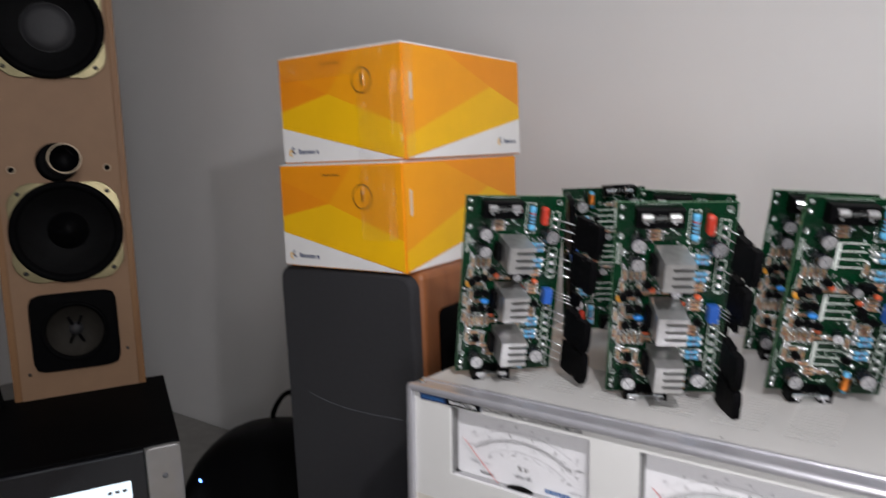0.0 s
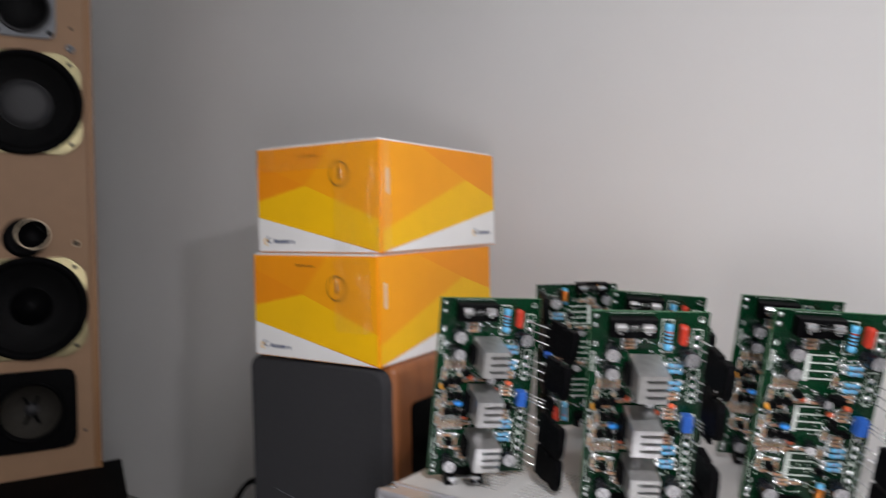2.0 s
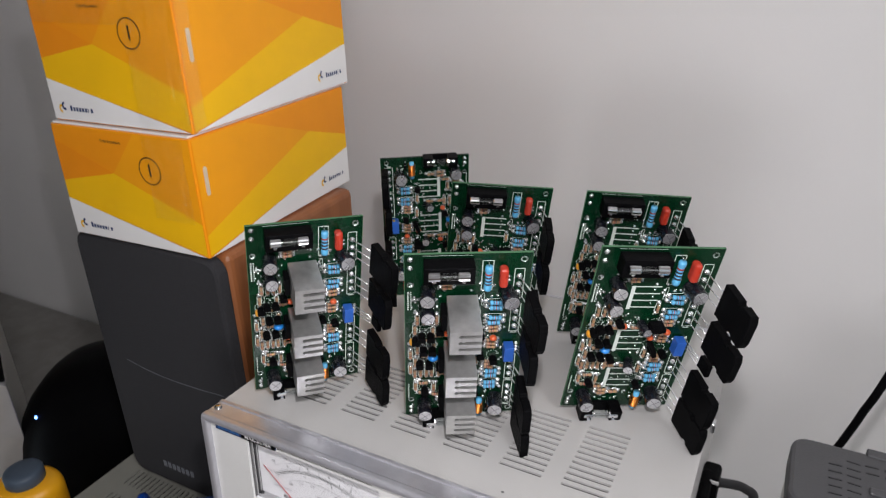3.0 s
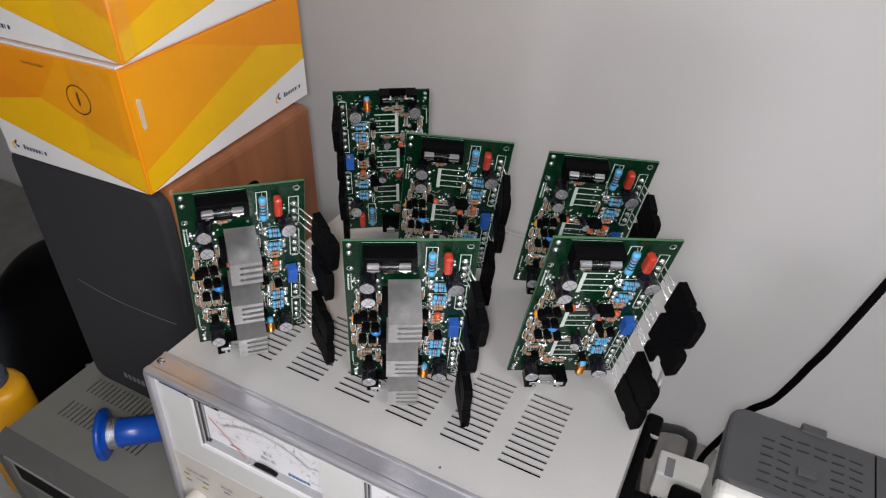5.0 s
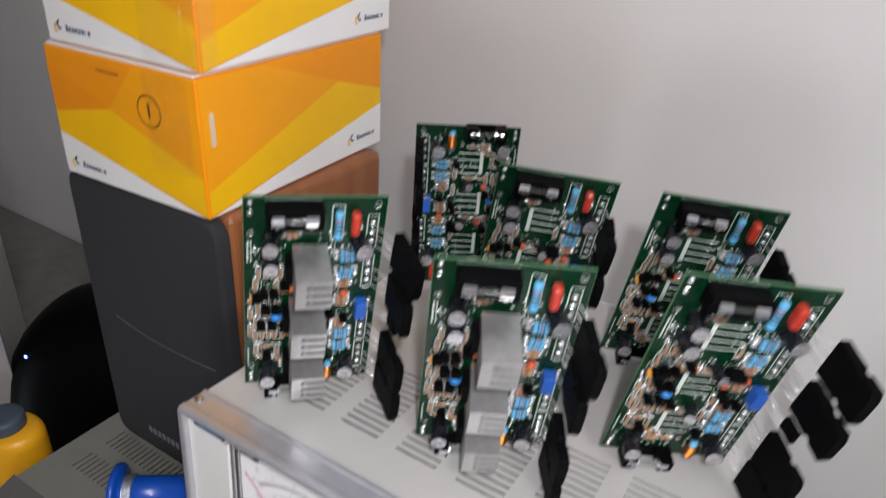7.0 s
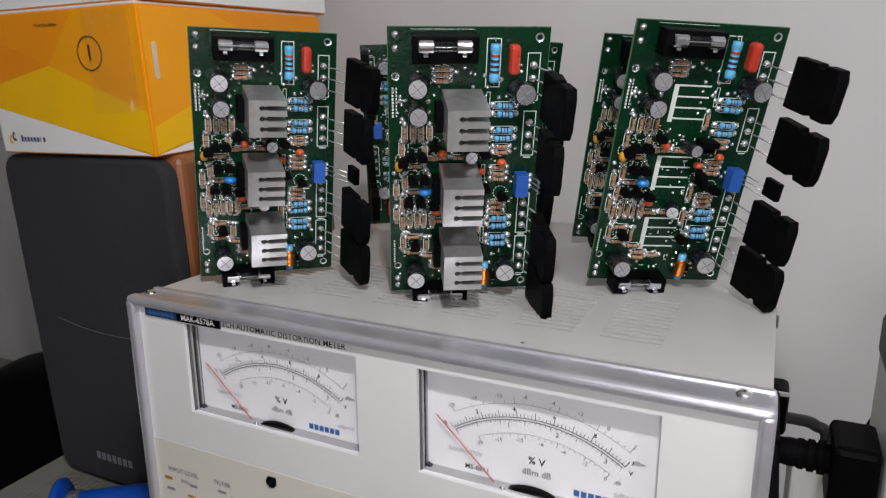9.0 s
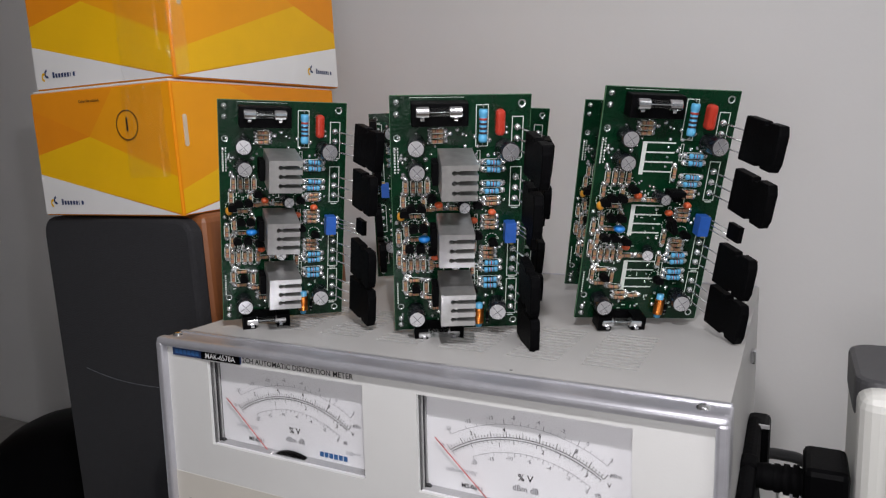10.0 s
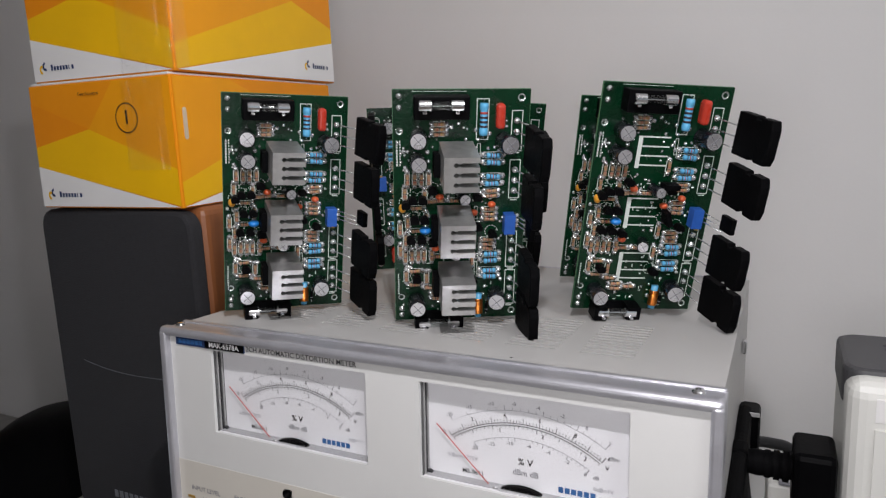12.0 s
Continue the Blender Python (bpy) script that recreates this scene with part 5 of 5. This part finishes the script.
def build_receiver():
    e = Vector((0.47, 0.883, 0)).normalized()
    y = Vector((-e.y, e.x, 0))
    W, D = 0.25, 0.29
    o = Vector((-0.450, 0.099, DESK_Z)) - W * e
    m = Matrix(((e.x, y.x, 0, o.x), (e.y, y.y, 0, o.y), (0, 0, 1, o.z), (0, 0, 0, 1)))
    t = thing("compact_receiver", m, "compact receiver with black top, silver front and lit display", "receiver")
    H = 0.82 - DESK_Z
    part("body", box((0, 0.012, 0.006), (W, D, H - 0.004), "white_plastic", 0.002), t, label="pale grey painted body")
    part("top", box((0, 0.004, H - 0.004), (W, D, H), "rubber", 0.0015), t, label="matt black top")
    part("front", box((0, 0.0, 0.006), (W - 0.040, 0.012, H - 0.004), "smoke", 0.002), t, label="black glossy front panel")
    part("end_strip", prism(round_rect(W - 0.0395, 0.006, W, H - 0.003, 0.006), -0.0030, 0.012, "silver", bevel=0.0012), t, label="silver plastic end strip")
    part("end_button", lathe([(0, 0.001), (0.0030, 0.0008), (0.0036, 0)], ["grey_frame"], 14), t, (W - 0.020, -0.0030, H - 0.040), (90, 0, 0))
    screen = part("display", box((0.012, -0.0012, 0.02), (W - 0.058, -0.0004, H - 0.038), "screen", 0.0003), t, label="pale lit display")
    for k in range(3):
        part("display_mark", box((W - 0.084 + 0.008 * k, -0.0016, H - 0.050), (W - 0.079 + 0.008 * k, -0.0012, H - 0.046), "grey_ink"), screen)
    for fx in (0.02, W - 0.02):
        for fy in (0.03, D - 0.03):
            part("foot", lathe([(0, 0), (0.008, 0), (0.009, 0.0065), (0, 0.0065)], ["rubber"], 12), t, (fx, fy, 0))


build_receiver()


# ---------- equipment rack at the far side ----------
def build_rack():
    d = Vector((0.40, 0.917, 0)).normalized()
    y = Vector((-d.y, d.x, 0))
    o = Vector((-0.7350, 0.1290, 0.0)) - (0.0873 + 0.040 + 0.31) * d
    o.z = DESK_Z
    m = Matrix(((d.x, y.x, 0, o.x), (d.y, y.y, 0, o.y), (0, 0, 1, o.z), (0, 0, 0, 1)))
    t = thing("equipment_rack", m, "tall dark teal metal equipment cabinet with cables", "cabinet")
    part("housing", box((0, 0, 0), (0.31, 0.16, 1.1), "teal_metal", 0.003), t)
    for k in range(9):
        part("screw", lathe([(0, 0.002), (0.003, 0.0016), (0.004, 0)], ["chrome"], 10), t, (0.300, -0.0002, 0.07 + 0.118 * k), (90, 0, 0))
    c = tagged(part("hanging_cable", tube([o + d * a - y * 0.006 + Vector((0, 0, h)) for a, h in ((0.3115, 0.62), (0.3125, 0.46), (0.3145, 0.40), (0.3170, 0.35), (0.3200, 0.29), (0.3270, 0.23), (0.3350, 0.17), (0.3400, 0.10), (0.3400, 0.003))], 0.0030, "rubber")), "black cable hanging beside the dark cabinet", "cable")


build_rack()


# ---------- white unit, plug and cables on the other side ----------
def build_white_unit():
    t = thing("power_unit", pose(0, 0, 0), "white plastic power unit with a grey ventilated top and dark screen", "power unit")
    x0, x1, y0, yc, y1, z1 = 0.3345, 0.4545, 0.0835, 0.0945, 0.155, 0.984
    part("housing", box((x0 + 0.001, y0, DESK_Z), (x1 - 0.001, y1 - 0.001, z1 - 0.0025), "white_plastic", 0.008, 4), t, label="white plastic housing")
    part("top_cover", prism(round_rect(x0, yc, x1, y1, 0.010), z1 - 0.020, z1, "mid_grey", "z", 0.0025), t, label="mid-grey ribbed top cover")
    for k in range(6):
        for j in range(7):
            if (k, j) in ((2, 2), (3, 2), (2, 3), (3, 3), (2, 4), (3, 4), (5, 0), (0, 6)):
                continue
            part("vent_slot", cached("vent", lambda: box((0, 0, 0), (0.0068, 0.0009, 0.0004), "dark")), t, (x0 + 0.020 + 0.0094 * k, yc + 0.0085 + 0.0064 * j, z1), (0, 0, -4 if k % 2 else 3))
    part("latch", box((x0 + 0.040, yc + 0.022, z1), (x0 + 0.051, yc + 0.0275, z1 + 0.0022), "mid_grey", 0.0008), t)
    part("tab", box((x0 + 0.040, y1 - 0.004, z1 - 0.006), (x0 + 0.054, y1 + 0.0030, z1 + 0.0015), "mid_grey", 0.001), t)
    part("seam", box((x1 - 0.040, yc + 0.003, z1 - 0.0002), (x1 - 0.0392, y1 - 0.003, z1 + 0.0003), "black"), t)
    part("screen_frame", holed_plate([x0 + 0.0125, x0 + 0.0185, x1 - 0.0185, x1 - 0.0125], [z1 - 0.075, z1 - 0.069, z1 - 0.029, z1 - 0.024], [(1, 1)], y0 - 0.0012, y0 + 0.0002, "white_plastic", "y"), t)
    part("screen", box((x0 + 0.0185, y0 - 0.0004, z1 - 0.069), (x1 - 0.0185, y0 + 0.0002, z1 - 0.029), "smoke"), t, label="dark unlit screen")
    sticker = part("sticker", box((x0 + 0.0125, y0 - 0.0004, z1 - 0.0205), (x0 + 0.040, y0 + 0.0002, z1 - 0.0095), "white_print"), t, label="white sticker with a small red mark")
    part("red_mark", box((x0 + 0.0235, y0 - 0.0007, z1 - 0.0160), (x0 + 0.0270, y0 - 0.0004, z1 - 0.0125), "needle"), sticker)


build_white_unit()


def build_plug():
    t = thing("power_plug", pose(0, 0, 0), "black moulded mains plug in the side of the meter", "plug")
    bm = bmesh.new()
    add_box(bm, (0.3150, 0.084, 0.906), (0.3340, 0.114, 0.942), 0, 0.003)
    part("plug_body", mesh_of(bm, "plug_body", ["black"]), t)
    for k in range(5):
        part("grip_rib", lathe([(0.0078 - 0.0004 * k, 0), (0.0078 - 0.0004 * k, 0.0026), (0.0064, 0.003), (0.0064, 0.0042)], ["rubber"], 16), t, (0.3150 - 0.0042 * (k + 1) + 0.0001, 0.099, 0.928), (0, 90, 0))
    part("collar", box((0.2870, 0.092, 0.920), (0.2950, 0.106, 0.936), "rubber", 0.002), t)


build_plug()
tagged(part("mains_cable", tube([(0.334, 0.235, 0.800), (0.339, 0.260, 0.808), (0.350, 0.260, 0.849), (0.353, 0.260, 0.868), (0.360, 0.260, 0.883), (0.371, 0.260, 0.899), (0.379, 0.260, 0.924), (0.384, 0.260, 0.944), (0.389, 0.260, 0.962), (0.398, 0.260, 1.003), (0.406, 0.260, 1.042)], 0.0029, "rubber")), "black mains cable running up along the wall", "cable")
a = thing("socket_adapter", pose(0.3045, 0.1615, DESK_Z, 0, 0, 4), "dirty white plastic mains adapter beside the meter", "adapter")
part("adapter_body", box((0, 0, 0), (0.036, 0.023, 0.265), "white_plastic", 0.002), a)
part("adapter_rib", box((0.006, -0.0006, 0.2652), (0.012, 0.016, 0.2662), "grey_ink"), a)
tagged(part("grey_cable", tube([(0.300, 0.152, 0.83), (0.2925, 0.162, 0.872), (0.2905, 0.179, 0.892), (0.296, 0.192, 0.896), (0.306, 0.199, 0.894), (0.317, 0.203, 0.890), (0.324, 0.203, 0.878), (0.324, 0.205, 0.80), (0.322, 0.205, DESK_Z + 0.004)], 0.0036, "dark")), "dark grey cable bent over the white adapter", "cable")
